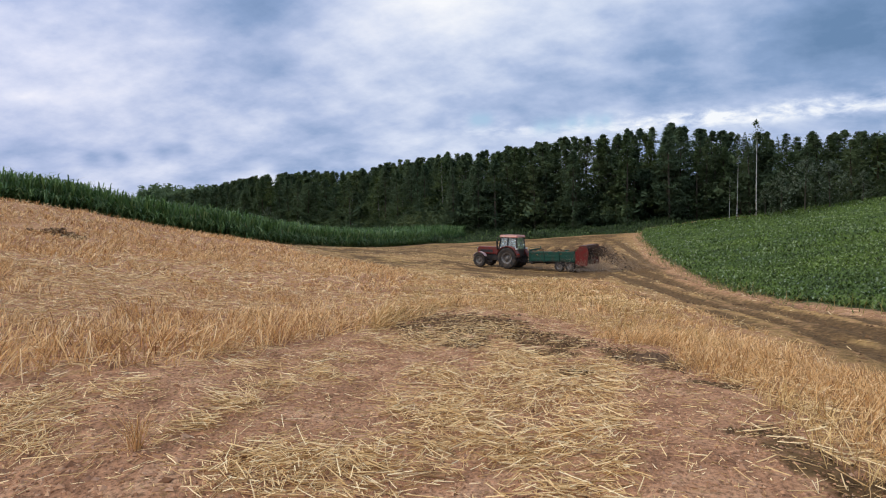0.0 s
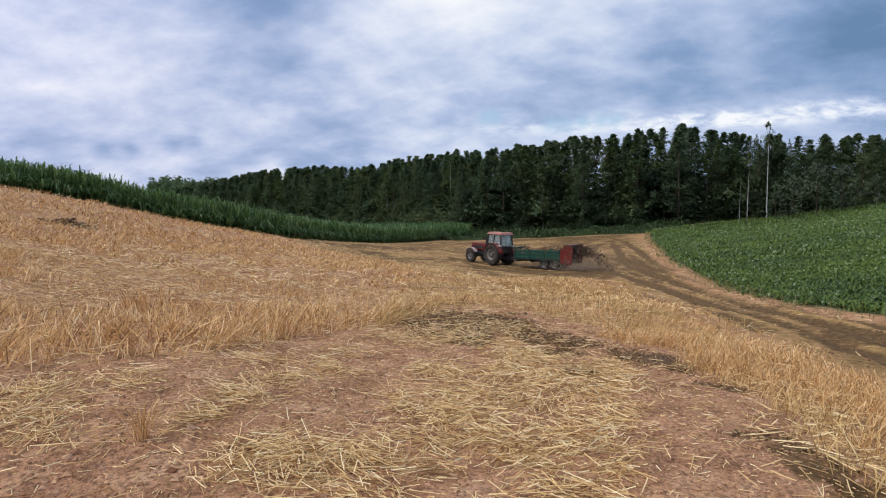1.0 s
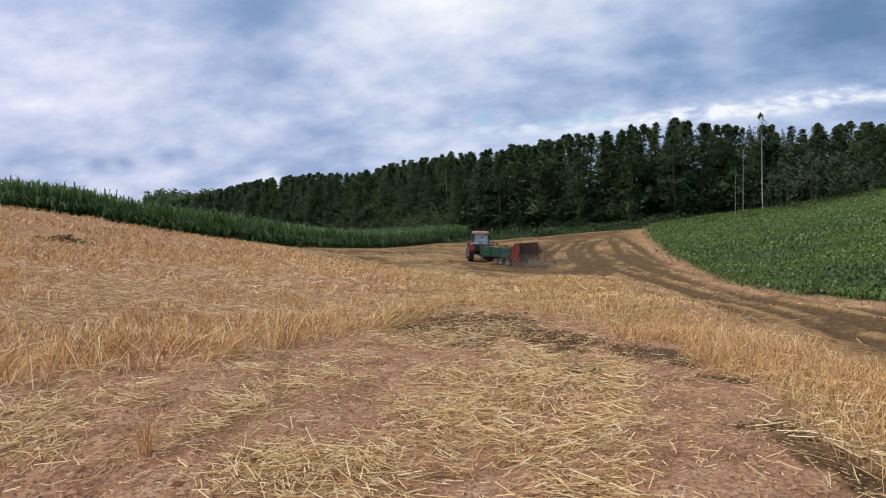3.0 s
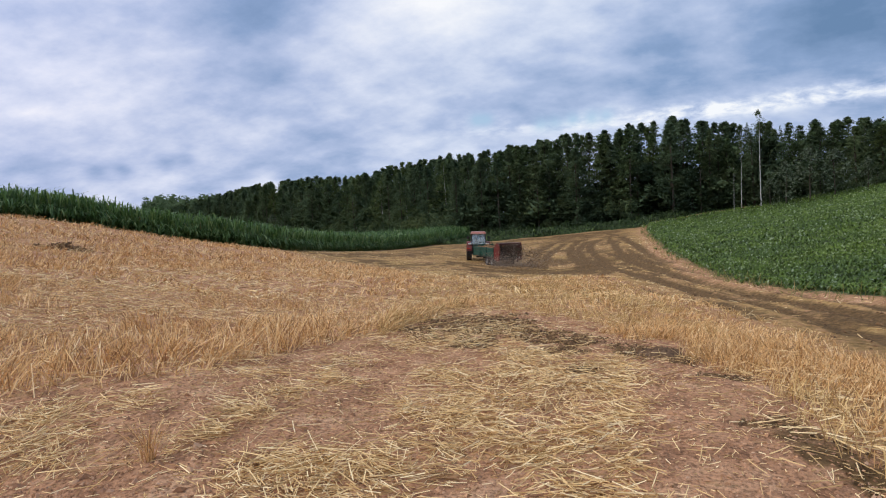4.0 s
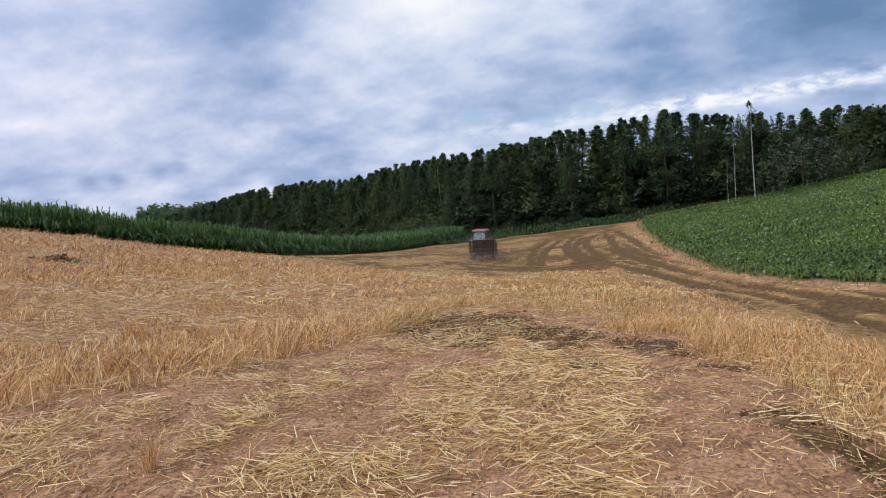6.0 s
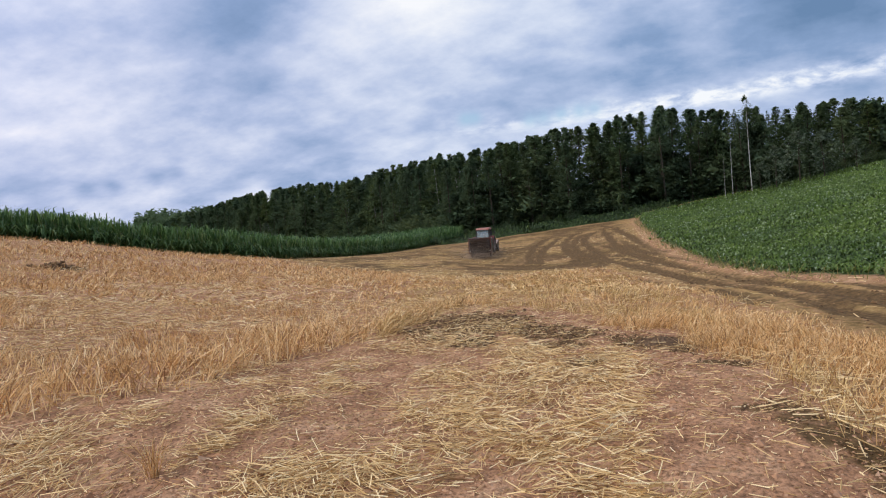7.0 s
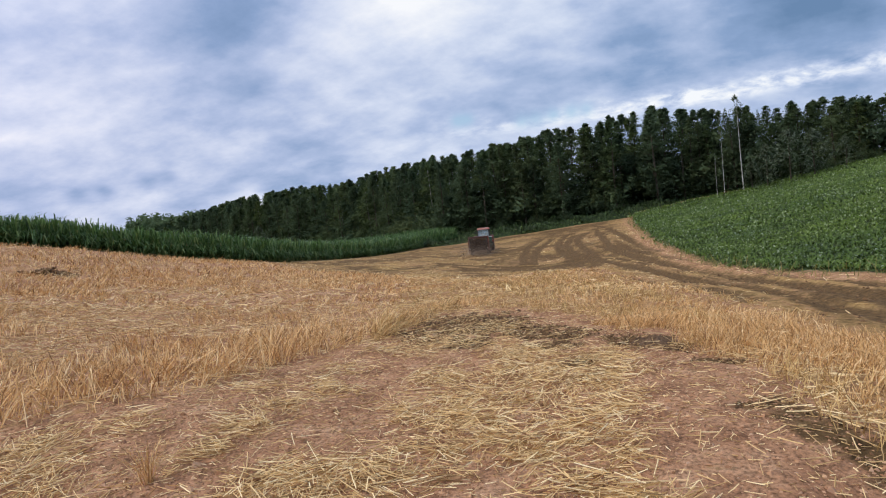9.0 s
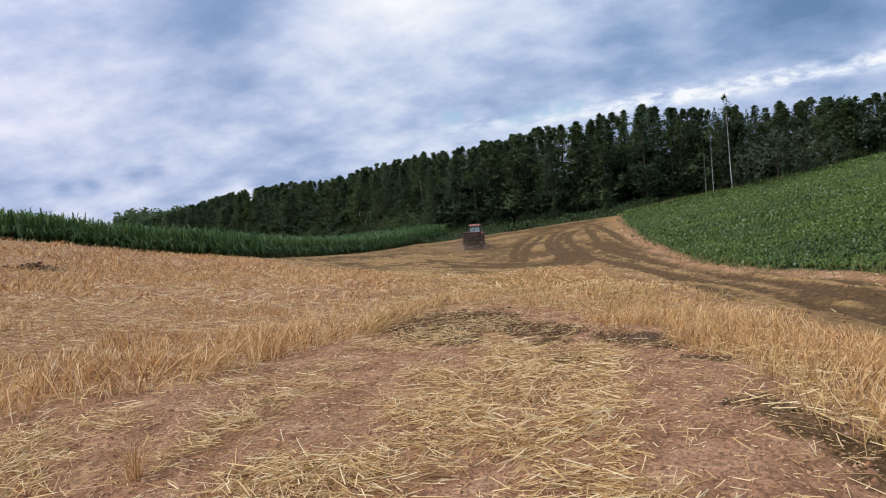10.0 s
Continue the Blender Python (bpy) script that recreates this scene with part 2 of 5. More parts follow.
def laid(x, y):
    """Places in the stubble that were pressed flat."""
    out = np.zeros(np.shape(x))
    for lx, ly, r in LAID:
        out = np.maximum(out, np.clip(1.5 - np.hypot((x - lx) * 0.8, y - ly) / r + 0.6 * (vnoise(x, y, 0.6, 36) - 0.5), 0, 1))
    return out


def bunches(x, y):
    """Thick and thin parts of the stubble."""
    x = np.asarray(x)
    strip = np.clip(0.55 + 2.6 * (0.65 * vnoise(x, y, 1.5, 17) + 0.35 * vnoise(x, y, 0.5, 18) - 0.24), 0.3, 1)
    slope = np.clip(3.4 * (0.45 * vnoise(x, y, 1.3, 17) + 0.3 * vnoise(x, y, 0.45, 18) + 0.25 * vnoise(x, y, 3.5, 34) - 0.33), 0.04, 1) * (1 - 0.85 * laid(x, y))
    return np.where(x > 1.8, strip, slope)


def cover(x, y):
    """Share of standing stubble, of manure, wet and dark earth, of loose straw, and of green, at a place."""
    open_ = outline_distance(x, y, CLEARING) + 0.5 * (vnoise(x, y, 0.5, 1) - 0.5)
    field = outline_distance(x, y, SPREAD) + 1.0 * (vnoise(x, y, 1.5, 2) - 0.5)
    green = np.maximum(np.maximum(outline_distance(x, y, BEET), outline_distance(x, y, MAIZE)), outline_distance(x, y, VERGE))
    stubble = np.clip(0.5 - open_ * 3, 0, 1) * np.clip(0.5 - field * 0.45, 0, 1) * np.clip(0.5 - green, 0, 1)
    wet = np.zeros(np.shape(x))
    for line in TRACKS:
        d = line_distance(x, y, line)
        wet = np.maximum(wet, np.clip(1.6 - d / 0.36, 0, 1) * (0.95 + 0.4 * vnoise(x, y, 1.6, 3)))
    for line, wide, strong in WET:
        wet = np.maximum(wet, np.clip(1.4 - line_distance(x, y, line) / wide, 0, 1) * strong * (0.45 + 0.7 * vnoise(x, y, 1.1, 4)))
    wet = np.maximum(wet, np.clip(field / 3, 0, 1) * np.clip(2.3 * vnoise(x, y, 2.6, 5) * vnoise(x, y, 0.6, 6) - 0.15, 0, 0.85))
    lane = x - np.interp(y, (8, 14, 18, 25.5, 35, 52, 77, 100), (10.6, 10.6, 11, 11.6, 12.4, 15.5, 21.4, 28))
    streak = vnoise(lane * 9, y, 5.0, 15) * 0.6 + vnoise(lane * 5, y, 1.8, 16) * 0.5
    right = np.clip((lane + 5.5) / 1.5, 0, 1) * np.clip((62 - y) / 14, 0, 1)
    wet = np.maximum(wet, np.clip(field / 2, 0, 1) * np.clip(4.0 * (streak - 0.48), 0, 1.0) * (0.35 + 0.65 * right))
    wet = np.maximum(wet, (0.20 + 0.32 * vnoise(x, y, 4, 19)) * np.clip((y - 10) / 25, 0.45, 1)) * np.clip(0.3 + field * 0.5, 0, 1)
    for mx, my, r in MANURE_AND_DARK_SOIL:
        wet = np.maximum(wet, np.clip(1.45 - np.hypot(x - mx, y - my) / r + 1.7 * (vnoise(x, y, 0.2, 7) * 0.6 + vnoise(x, y, 0.5, 41) * 0.4 - 0.5), 0, 1))
    for hx, hy, r in HEAPS:
        stubble = stubble * np.clip(np.hypot((x - hx) / 1.3, y - hy) / r - 0.6, 0, 1)
    litter = np.clip(1.3 * (vnoise(x, y, 1.1, 8) - 0.42), 0, 1) * (0.5 + 0.5 * vnoise(x, y, 0.3, 9))
    for sx, sy, r in SWATHS:
        litter = np.maximum(litter, np.clip(1.45 - np.hypot(x - sx, y - sy) / r, 0, 1) * (0.35 + 0.85 * vnoise(x, y, 0.28, 10)))
    for sx, sy, r in BARE:
        litter = litter * np.clip(np.hypot(x - sx, y - sy) / r - 0.55 + 0.5 * (vnoise(x, y, 0.2, 35) - 0.5), 0.08, 1)
    return stubble, wet, np.maximum(litter, np.clip(0.3 * wet * (y < 13), 0, 0.22)) * np.clip(1.3 - 0.75 * wet, 0.1, 1), np.clip(0.5 + green, 0, 1)


def ground(x, y):
    """Height of the soil with clods, ruts and wheel marks."""
    x, y = np.asarray(x, float), np.asarray(y, float)
    near = np.clip(1.4 - np.hypot(x, y) / 40, 0, 1)
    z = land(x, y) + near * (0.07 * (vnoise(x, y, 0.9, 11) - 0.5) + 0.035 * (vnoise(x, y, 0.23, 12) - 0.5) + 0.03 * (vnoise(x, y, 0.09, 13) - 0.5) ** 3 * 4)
    z = z + 0.10 * (vnoise(x, y, 3.1, 14) - 0.5)
    for line in TRACKS:
        d = line_distance(x, y, line)
        z = z - 0.05 * np.exp(-(d / 0.3) ** 2) + 0.025 * np.exp(-((d - 0.55) / 0.25) ** 2) - 0.05 * np.exp(-((d - 1.5) / 0.3) ** 2)
    return z


# ---- materials ----
def material(name, build, rough=0.8, metal=0.0, spec=0.3):
    m = bpy.data.materials.new(name)
    m.use_nodes = True
    nt = m.node_tree
    b = nt.nodes["Principled BSDF"]
    b.inputs["Roughness"].default_value, b.inputs["Metallic"].default_value = rough, metal
    b.inputs["Specular IOR Level"].default_value = spec
    build(nt, b)
    return m


def noise_node(nt, scale, detail=4, coords="Object", rough=0.6):
    tc = nt.nodes.new("ShaderNodeTexCoord")
    n = nt.nodes.new("ShaderNodeTexNoise")
    n.inputs["Scale"].default_value, n.inputs["Detail"].default_value, n.inputs["Roughness"].default_value = scale, detail, rough
    nt.links.new(tc.outputs[coords], n.inputs["Vector"])
    return n.outputs[0]


def ramp_node(nt, src, stops):
    r = nt.nodes.new("ShaderNodeValToRGB")
    e = r.color_ramp.elements
    e[0].position, e[1].position = stops[0][0], stops[-1][0]
    for p, _ in stops[1:-1]:
        e.new(p)
    for q, (_, c) in zip(e, stops):
        q.color = (*c, 1)
    nt.links.new(src, r.inputs[0])
    return r.outputs[0]


def mix_node(nt, fac, a, b, mode="MIX"):
    m = nt.nodes.new("ShaderNodeMix")
    m.data_type, m.blend_type = "RGBA", mode
    for sock, v in ((m.inputs["Factor"], fac), (m.inputs[6], a), (m.inputs[7], b)):
        if isinstance(v, (int, float)):
            sock.default_value = v
        elif isinstance(v, tuple):
            sock.default_value = (*v, 1)
        else:
            nt.links.new(v, sock)
    return m.outputs[2]


def bump_node(nt, b, src, strength, dist):
    n = nt.nodes.new("ShaderNodeBump")
    n.inputs["Strength"].default_value, n.inputs["Distance"].default_value = strength, dist
    nt.links.new(src, n.inputs["Height"])
    nt.links.new(n.outputs[0], b.inputs["Normal"])


def painted(name, color, dirt=(0.13, 0.09, 0.06), amount=0.5, rough=0.45, metal=0.0):
    """Worn paint or rubber with dust and mud on it."""
    def build(nt, b):
        n = ramp_node(nt, noise_node(nt, 3.5, 6), ((0.42, (0, 0, 0)), (0.72, (amount,) * 3)))
        fine = ramp_node(nt, noise_node(nt, 30, 4), ((0.3, (0.8, 0.8, 0.8)), (0.7, (1.1, 1.1, 1.1))))
        col = mix_node(nt, 1.0, mix_node(nt, n, color, dirt), fine, "MULTIPLY")
        nt.links.new(col, b.inputs["Base Color"])
        bump_node(nt, b, noise_node(nt, 40, 3), 0.15, 0.01)
    return material(name, build, rough, metal)


def varied(name, stops, rough=0.75, spec=0.25, island=True, scale=0.0, through_light=0.0, trees=False):
    """Colour that differs from piece to piece, and from tree to tree."""
    def build(nt, b):
        if island:
            src = nt.nodes.new("ShaderNodeNewGeometry").outputs["Random Per Island"]
        else:
            src = nt.nodes.new("ShaderNodeObjectInfo").outputs["Random"]
        col = ramp_node(nt, src, stops)
        obj = nt.nodes.new("ShaderNodeObjectInfo").outputs["Random"]
        if trees:
            col = mix_node(nt, 1.0, col, ramp_node(nt, obj, ((0.0, (0.78, 0.82, 0.86)), (0.5, (1, 1, 1)), (1.0, (1.3, 1.2, 1.0)))), "MULTIPLY")
        if scale:
            col = mix_node(nt, 1.0, col, ramp_node(nt, noise_node(nt, scale, 4), ((0.32, (0.74, 0.76, 0.82)), (0.68, (1.22, 1.14, 0.95)))), "MULTIPLY")
        nt.links.new(col, b.inputs["Base Color"])
        if through_light:
            t = nt.nodes.new("ShaderNodeBsdfTranslucent")
            nt.links.new(col, t.inputs[0])
            m = nt.nodes.new("ShaderNodeMixShader")
            m.inputs[0].default_value = through_light
            nt.links.new(b.outputs[0], m.inputs[1])
            nt.links.new(t.outputs[0], m.inputs[2])
            nt.links.new(m.outputs[0], nt.nodes["Material Output"].inputs[0])
    return material(name, build, rough, 0, spec)


def soil_build(nt, b):
    at = nt.nodes.new("ShaderNodeVertexColor")
    at.layer_name = "cover"
    sep = nt.nodes.new("ShaderNodeSeparateColor")
    nt.links.new(at.outputs["Color"], sep.inputs[0])
    large, mid, fine = noise_node(nt, 0.35, 3), noise_node(nt, 2.3, 5), noise_node(nt, 28, 6)
    soil = ramp_node(nt, mid, ((0.3, (0.265, 0.130, 0.068)), (0.52, (0.455, 0.242, 0.132)), (0.72, (0.61, 0.37, 0.215))))
    # Fine grain also darkens crumb hollows: their shadow is put into the colour.
    soil = mix_node(nt, 1.0, soil, ramp_node(nt, fine, ((0.34, (0.42, 0.40, 0.38)), (0.5, (1, 1, 1)), (0.68, (1.35, 1.32, 1.3)))), "MULTIPLY")
    chaff = ramp_node(nt, noise_node(nt, 16, 6, rough=0.75), ((0.35, (0.25, 0.146, 0.054)), (0.52, (0.46, 0.292, 0.113)), (0.7, (0.62, 0.429, 0.176))))
    chaff = mix_node(nt, 1.0, chaff, ramp_node(nt, large, ((0.35, (0.82, 0.78, 0.74)), (0.65, (1.1, 1.08, 1.02)))), "MULTIPLY")
    dung = ramp_node(nt, noise_node(nt, 9, 5), ((0.35, (0.085, 0.048, 0.019)), (0.65, (0.20, 0.118, 0.05))))
    grass = ramp_node(nt, mid, ((0.3, (0.03, 0.05, 0.014)), (0.7, (0.08, 0.11, 0.03))))
    edge = ramp_node(nt, noise_node(nt, 5, 5), ((0.3, (0.0,) * 3), (0.7, (1.0,) * 3)))

    def rough_mask(value, soft):
        m = nt.nodes.new("ShaderNodeMath")
        m.operation = "ADD"
        nt.links.new(value, m.inputs[0])
        s = nt.nodes.new("ShaderNodeMath")
        s.operation = "MULTIPLY_ADD"
        nt.links.new(edge, s.inputs[0])
        s.inputs[1].default_value, s.inputs[2].default_value = 0.7, -0.35
        nt.links.new(s.outputs[0], m.inputs[1])
        r = nt.nodes.new("ShaderNodeMapRange")
        r.inputs["From Min"].default_value, r.inputs["From Max"].default_value = 0.5 - soft, 0.5 + soft
        nt.links.new(m.outputs[0], r.inputs["Value"])
        return r.outputs[0]

    col = mix_node(nt, rough_mask(sep.outputs[0], 0.35), soil, chaff)
    col = mix_node(nt, rough_mask(sep.outputs[1], 0.28), col, dung)
    col = mix_node(nt, rough_mask(sep.outputs[2], 0.2), col, grass)
    nt.links.new(col, b.inputs["Base Color"])
    bump_node(nt, b, fine, 0.85, 0.05)


M = {
    "soil": material("field_soil", soil_build, 0.95, 0, 0.15),
    "straw": varied("straw", ((0.0, (0.25, 0.13, 0.045)), (0.25, (0.58, 0.365, 0.145)), (0.65, (0.86, 0.60, 0.28)), (1.0, (0.96, 0.78, 0.46))), 0.55, 0.35),
    "stubble": varied("stubble", ((0.0, (0.21, 0.095, 0.034)), (0.25, (0.53, 0.29, 0.105)), (0.65, (0.82, 0.51, 0.215)), (1.0, (0.95, 0.70, 0.39))), 0.6, 0.3),
    "stubble_pale": varied("bleached_stubble", ((0.0, (0.22, 0.12, 0.042)), (0.3, (0.45, 0.27, 0.095)), (0.7, (0.70, 0.46, 0.185)), (1.0, (0.90, 0.68, 0.35))), 0.6, 0.3),
    "clod": varied("earth_clod", ((0.0, (0.25, 0.13, 0.075)), (0.6, (0.43, 0.24, 0.145)), (1.0, (0.58, 0.37, 0.24))), 0.95, 0.1, scale=20),
    "manure": varied("manure", ((0.0, (0.085, 0.047, 0.024)), (0.6, (0.175, 0.10, 0.05)), (1.0, (0.32, 0.20, 0.10))), 0.85, 0.25, scale=14),
    "dung": material("torn_manure", lambda nt, b: nt.links.new(ramp_node(nt, noise_node(nt, 26, 5, rough=0.7), ((0.36, (0.075, 0.042, 0.023)), (0.52, (0.15, 0.088, 0.048)), (0.68, (0.22, 0.135, 0.07)), (0.8, (0.5, 0.35, 0.17)))), b.inputs["Base Color"]), 0.85),
    "weed": varied("weeds", ((0.0, (0.028, 0.046, 0.016)), (0.7, (0.052, 0.082, 0.028)), (1.0, (0.12, 0.18, 0.05))), 0.6, through_light=0.25),
    "wet_manure": varied("wet_manure", ((0.0, (0.03, 0.017, 0.01)), (1.0, (0.085, 0.048, 0.027))), 0.75, 0.3),
    "maize": varied("maize_leaf", ((0.0, (0.042, 0.092, 0.026)), (0.5, (0.088, 0.17, 0.048)), (0.85, (0.145, 0.245, 0.07)), (1.0, (0.25, 0.33, 0.13))), 0.5, 0.4, through_light=0.3),
    "tassel": varied("maize_tassel", ((0.0, (0.2, 0.17, 0.07)), (1.0, (0.36, 0.31, 0.14))), 0.8),
    # The two palest stops put bluish white leaf glints into the colour.
    "beet": varied("beet_leaf", ((0.0, (0.045, 0.078, 0.013)), (0.5, (0.10, 0.168, 0.025)), (0.84, (0.14, 0.215, 0.038)), (0.93, (0.21, 0.29, 0.12)), (1.0, (0.34, 0.42, 0.27))), 0.55, 0.3, scale=0.16, through_light=0.2),
    "verge": varied("verge_grass", ((0.0, (0.10, 0.13, 0.03)), (0.5, (0.26, 0.23, 0.07)), (1.0, (0.45, 0.33, 0.13))), 0.7, through_light=0.2),
    "leaf": varied("broad_leaves", ((0.0, (0.090, 0.130, 0.072)), (0.6, (0.112, 0.160, 0.086)), (1.0, (0.14, 0.195, 0.10))), 0.9, 0.06, through_light=0.5, trees=True),
    "needle": varied("needles", ((0.0, (0.075, 0.108, 0.062)), (0.6, (0.098, 0.138, 0.074)), (1.0, (0.12, 0.165, 0.086))), 0.9, 0.06, through_light=0.45, trees=True),
    "birch_leaf": varied("birch_leaves", ((0.0, (0.078, 0.115, 0.050)), (0.6, (0.105, 0.150, 0.064)), (1.0, (0.14, 0.19, 0.084))), 0.9, 0.06, through_light=0.4, trees=True),
    "willow": varied("willow_leaves", ((0.0, (0.075, 0.105, 0.055)), (0.6, (0.125, 0.165, 0.095)), (1.0, (0.19, 0.235, 0.15))), 0.55, 0.3, through_light=0.2),
    "bark": varied("bark", ((0.0, (0.05, 0.042, 0.033)), (1.0, (0.11, 0.09, 0.07))), 0.9, 0.1, scale=6),
    "birch_bark": material("birch_bark", lambda nt, b: nt.links.new(ramp_node(nt, noise_node(nt, 1.6, 4), ((0.36, (0.06, 0.05, 0.045)), (0.46, (0.42, 0.40, 0.36)), (0.8, (0.6, 0.58, 0.53)))), b.inputs["Base Color"]), 0.8),
    "red": painted("red_paint", (0.17, 0.015, 0.011), (0.085, 0.05, 0.034), amount=0.85),
    "hood": painted("hood_paint", (0.09, 0.02, 0.015), (0.06, 0.036, 0.022), amount=0.9),
    # Paler than the red paint: the sky's reflection is put into the colour.
    "roof": painted("roof_paint_sky_pale", (0.42, 0.14, 0.10), (0.4, 0.3, 0.25), amount=0.6, rough=0.3),
    "green": painted("green_paint", (0.011, 0.075, 0.050), (0.075, 0.055, 0.038), amount=0.7),
    "green_dark": painted("green_rib", (0.010, 0.058, 0.042), (0.075, 0.055, 0.038), amount=0.6),
    "black": painted("black_metal", (0.022, 0.022, 0.024), amount=0.4),
    "tyre": painted("tyre_rubber", (0.025, 0.024, 0.023), amount=0.75, rough=0.85),
    "rim": painted("rim_paint", (0.24, 0.22, 0.20), (0.11, 0.08, 0.055), amount=0.8),
    "pale": painted("pale_plastic", (0.55, 0.40, 0.38), amount=0.35),
    "lamp": painted("lamp_lens", (0.7, 0.68, 0.62), amount=0.2, rough=0.2),
    "tail": painted("tail_lens", (0.5, 0.05, 0.02), amount=0.2, rough=0.2),
    "dust": varied("dry_dust", ((0.0, (0.36, 0.27, 0.2)), (1.0, (0.5, 0.4, 0.31))), 0.95, 0.05),
    "seat": painted("seat_cover", (0.03, 0.03, 0.03), amount=0.2, rough=0.8),
}


def glass_build(nt, b):
    b.inputs["Base Color"].default_value = (0.75, 0.8, 0.8, 1)
    b.inputs["Transmission Weight"].default_value = 0.85
    b.inputs["IOR"].default_value = 1.3


M["glass"] = material("cab_glass", glass_build, 0.05, 0, 0.6)


# ---- mesh helpers ----
def mesh_from(name, verts, faces, mat, smooth=False):
    """A mesh from arrays: faces is one array of quads or of triangles, or a list of such arrays."""
    faces = faces if isinstance(faces, list) else [faces]
    me = bpy.data.meshes.new(name)
    me.vertices.add(len(verts))
    me.vertices.foreach_set("co", np.ascontiguousarray(verts, np.float32).ravel())
    loops = np.concatenate([f.ravel() for f in faces]).astype(np.int32)
    totals = np.concatenate([np.full(len(f), f.shape[1]) for f in faces]).astype(np.int32)
    me.loops.add(len(loops))
    me.loops.foreach_set("vertex_index", loops)
    me.polygons.add(len(totals))
    me.polygons.foreach_set("loop_start", np.concatenate([[0], np.cumsum(totals)[:-1]]).astype(np.int32))
    me.polygons.foreach_set("loop_total", totals)
    me.polygons.foreach_set("use_smooth", np.full(len(totals), smooth))
    me.materials.append(mat)
    me.update()
    me.validate()
    return me


def unit(v):
    return v / np.maximum(np.linalg.norm(v, axis=-1, keepdims=True), 1e-9)


def stems(base, reach, bow, width, sides=3, rings=3, taper=0.6):
    """Bent stems (sides=3: prisms; sides=2: ribbons). base, reach, bow: n x 3; width: n. Returns vertices and quads."""
    n = len(base)
    any_ = unit(rng.normal(size=(n, 3)))
    u = unit(np.cross(reach, any_))
    w = unit(np.cross(reach, u))
    pts = []
    for i in range(rings):
        s = i / (rings - 1)
        c = base + reach * s + bow * s * s
        r = (width * (1 - (1 - taper) * s) / 2)[:, None]
        for k in range(sides):
            a = 2 * math.pi * k / sides
            pts.append(c + u * r * math.cos(a) + w * r * math.sin(a))
    verts = np.stack(pts, 1).reshape(-1, 3)
    quads = []
    for i in range(rings - 1):
        for k in range(sides if sides > 2 else 1):
            j = (k + 1) % sides
            quads.append((i * sides + k, i * sides + j, (i + 1) * sides + j, (i + 1) * sides + k))
    quads = np.array(quads)[None] + (np.arange(n) * sides * rings)[:, None, None]
    return verts, quads.reshape(-1, 4)


def joined(parts):
    verts, faces, k = [], [], 0
    for v, f in parts:
        verts.append(v)
        faces.append(f + k)
        k += len(v)
    return np.concatenate(verts), np.concatenate(faces)


def scatter(x0, x1, y0, y1, count, keep):
    """Random places in a rectangle; keep(x, y) is the chance of each."""
    x, y = rng.uniform(x0, x1, count), rng.uniform(y0, y1, count)
    ok = rng.random(count) < keep(x, y)
    return x[ok], y[ok]


def lumps(x, y, z, size, flat=0.7):
    """Rough eight-sided clods."""
    n = len(x)
    dirs = np.array([(1, 0, 0), (0, 1, 0), (-1, 0, 0), (0, -1, 0), (0, 0, 1), (0, 0, -1)], float)
    spin = rng.uniform(0, 6.28, n)
    c, s = np.cos(spin)[:, None], np.sin(spin)[:, None]
    d = np.repeat(dirs[None], n, 0) * rng.uniform(0.55, 1.25, (n, 6, 1)) + rng.normal(0, 0.18, (n, 6, 3))
    d = np.stack([d[..., 0] * c - d[..., 1] * s, d[..., 0] * s + d[..., 1] * c, d[..., 2] * flat], -1)
    v = d * size[:, None, None] + np.stack([x, y, z], -1)[:, None]
    f = np.array([(0, 1, 4), (1, 2, 4), (2, 3, 4), (3, 0, 4), (1, 0, 5), (2, 1, 5), (3, 2, 5), (0, 3, 5)])
    return v.reshape(-1, 3), (f[None] + (np.arange(n) * 6)[:, None, None]).reshape(-1, 3)


def part(name, data, mat, parent, label=""):
    """Links a bmesh or a mesh as one mesh object under a thing or a part."""
    if isinstance(data, bmesh.types.BMesh):
        me = bpy.data.meshes.new(name)
        bmesh.ops.recalc_face_normals(data, faces=data.faces)
        data.to_mesh(me)
        data.free()
        me.materials.append(mat)
    else:
        me = data
    ob = new(name, me)
    ob.parent = parent
    return tagged(ob, label)


def stuff(name, verts, faces, mat, label, category):
    return tagged(new(name, mesh_from(name, verts, faces, mat)), label, category, kind="stuff")


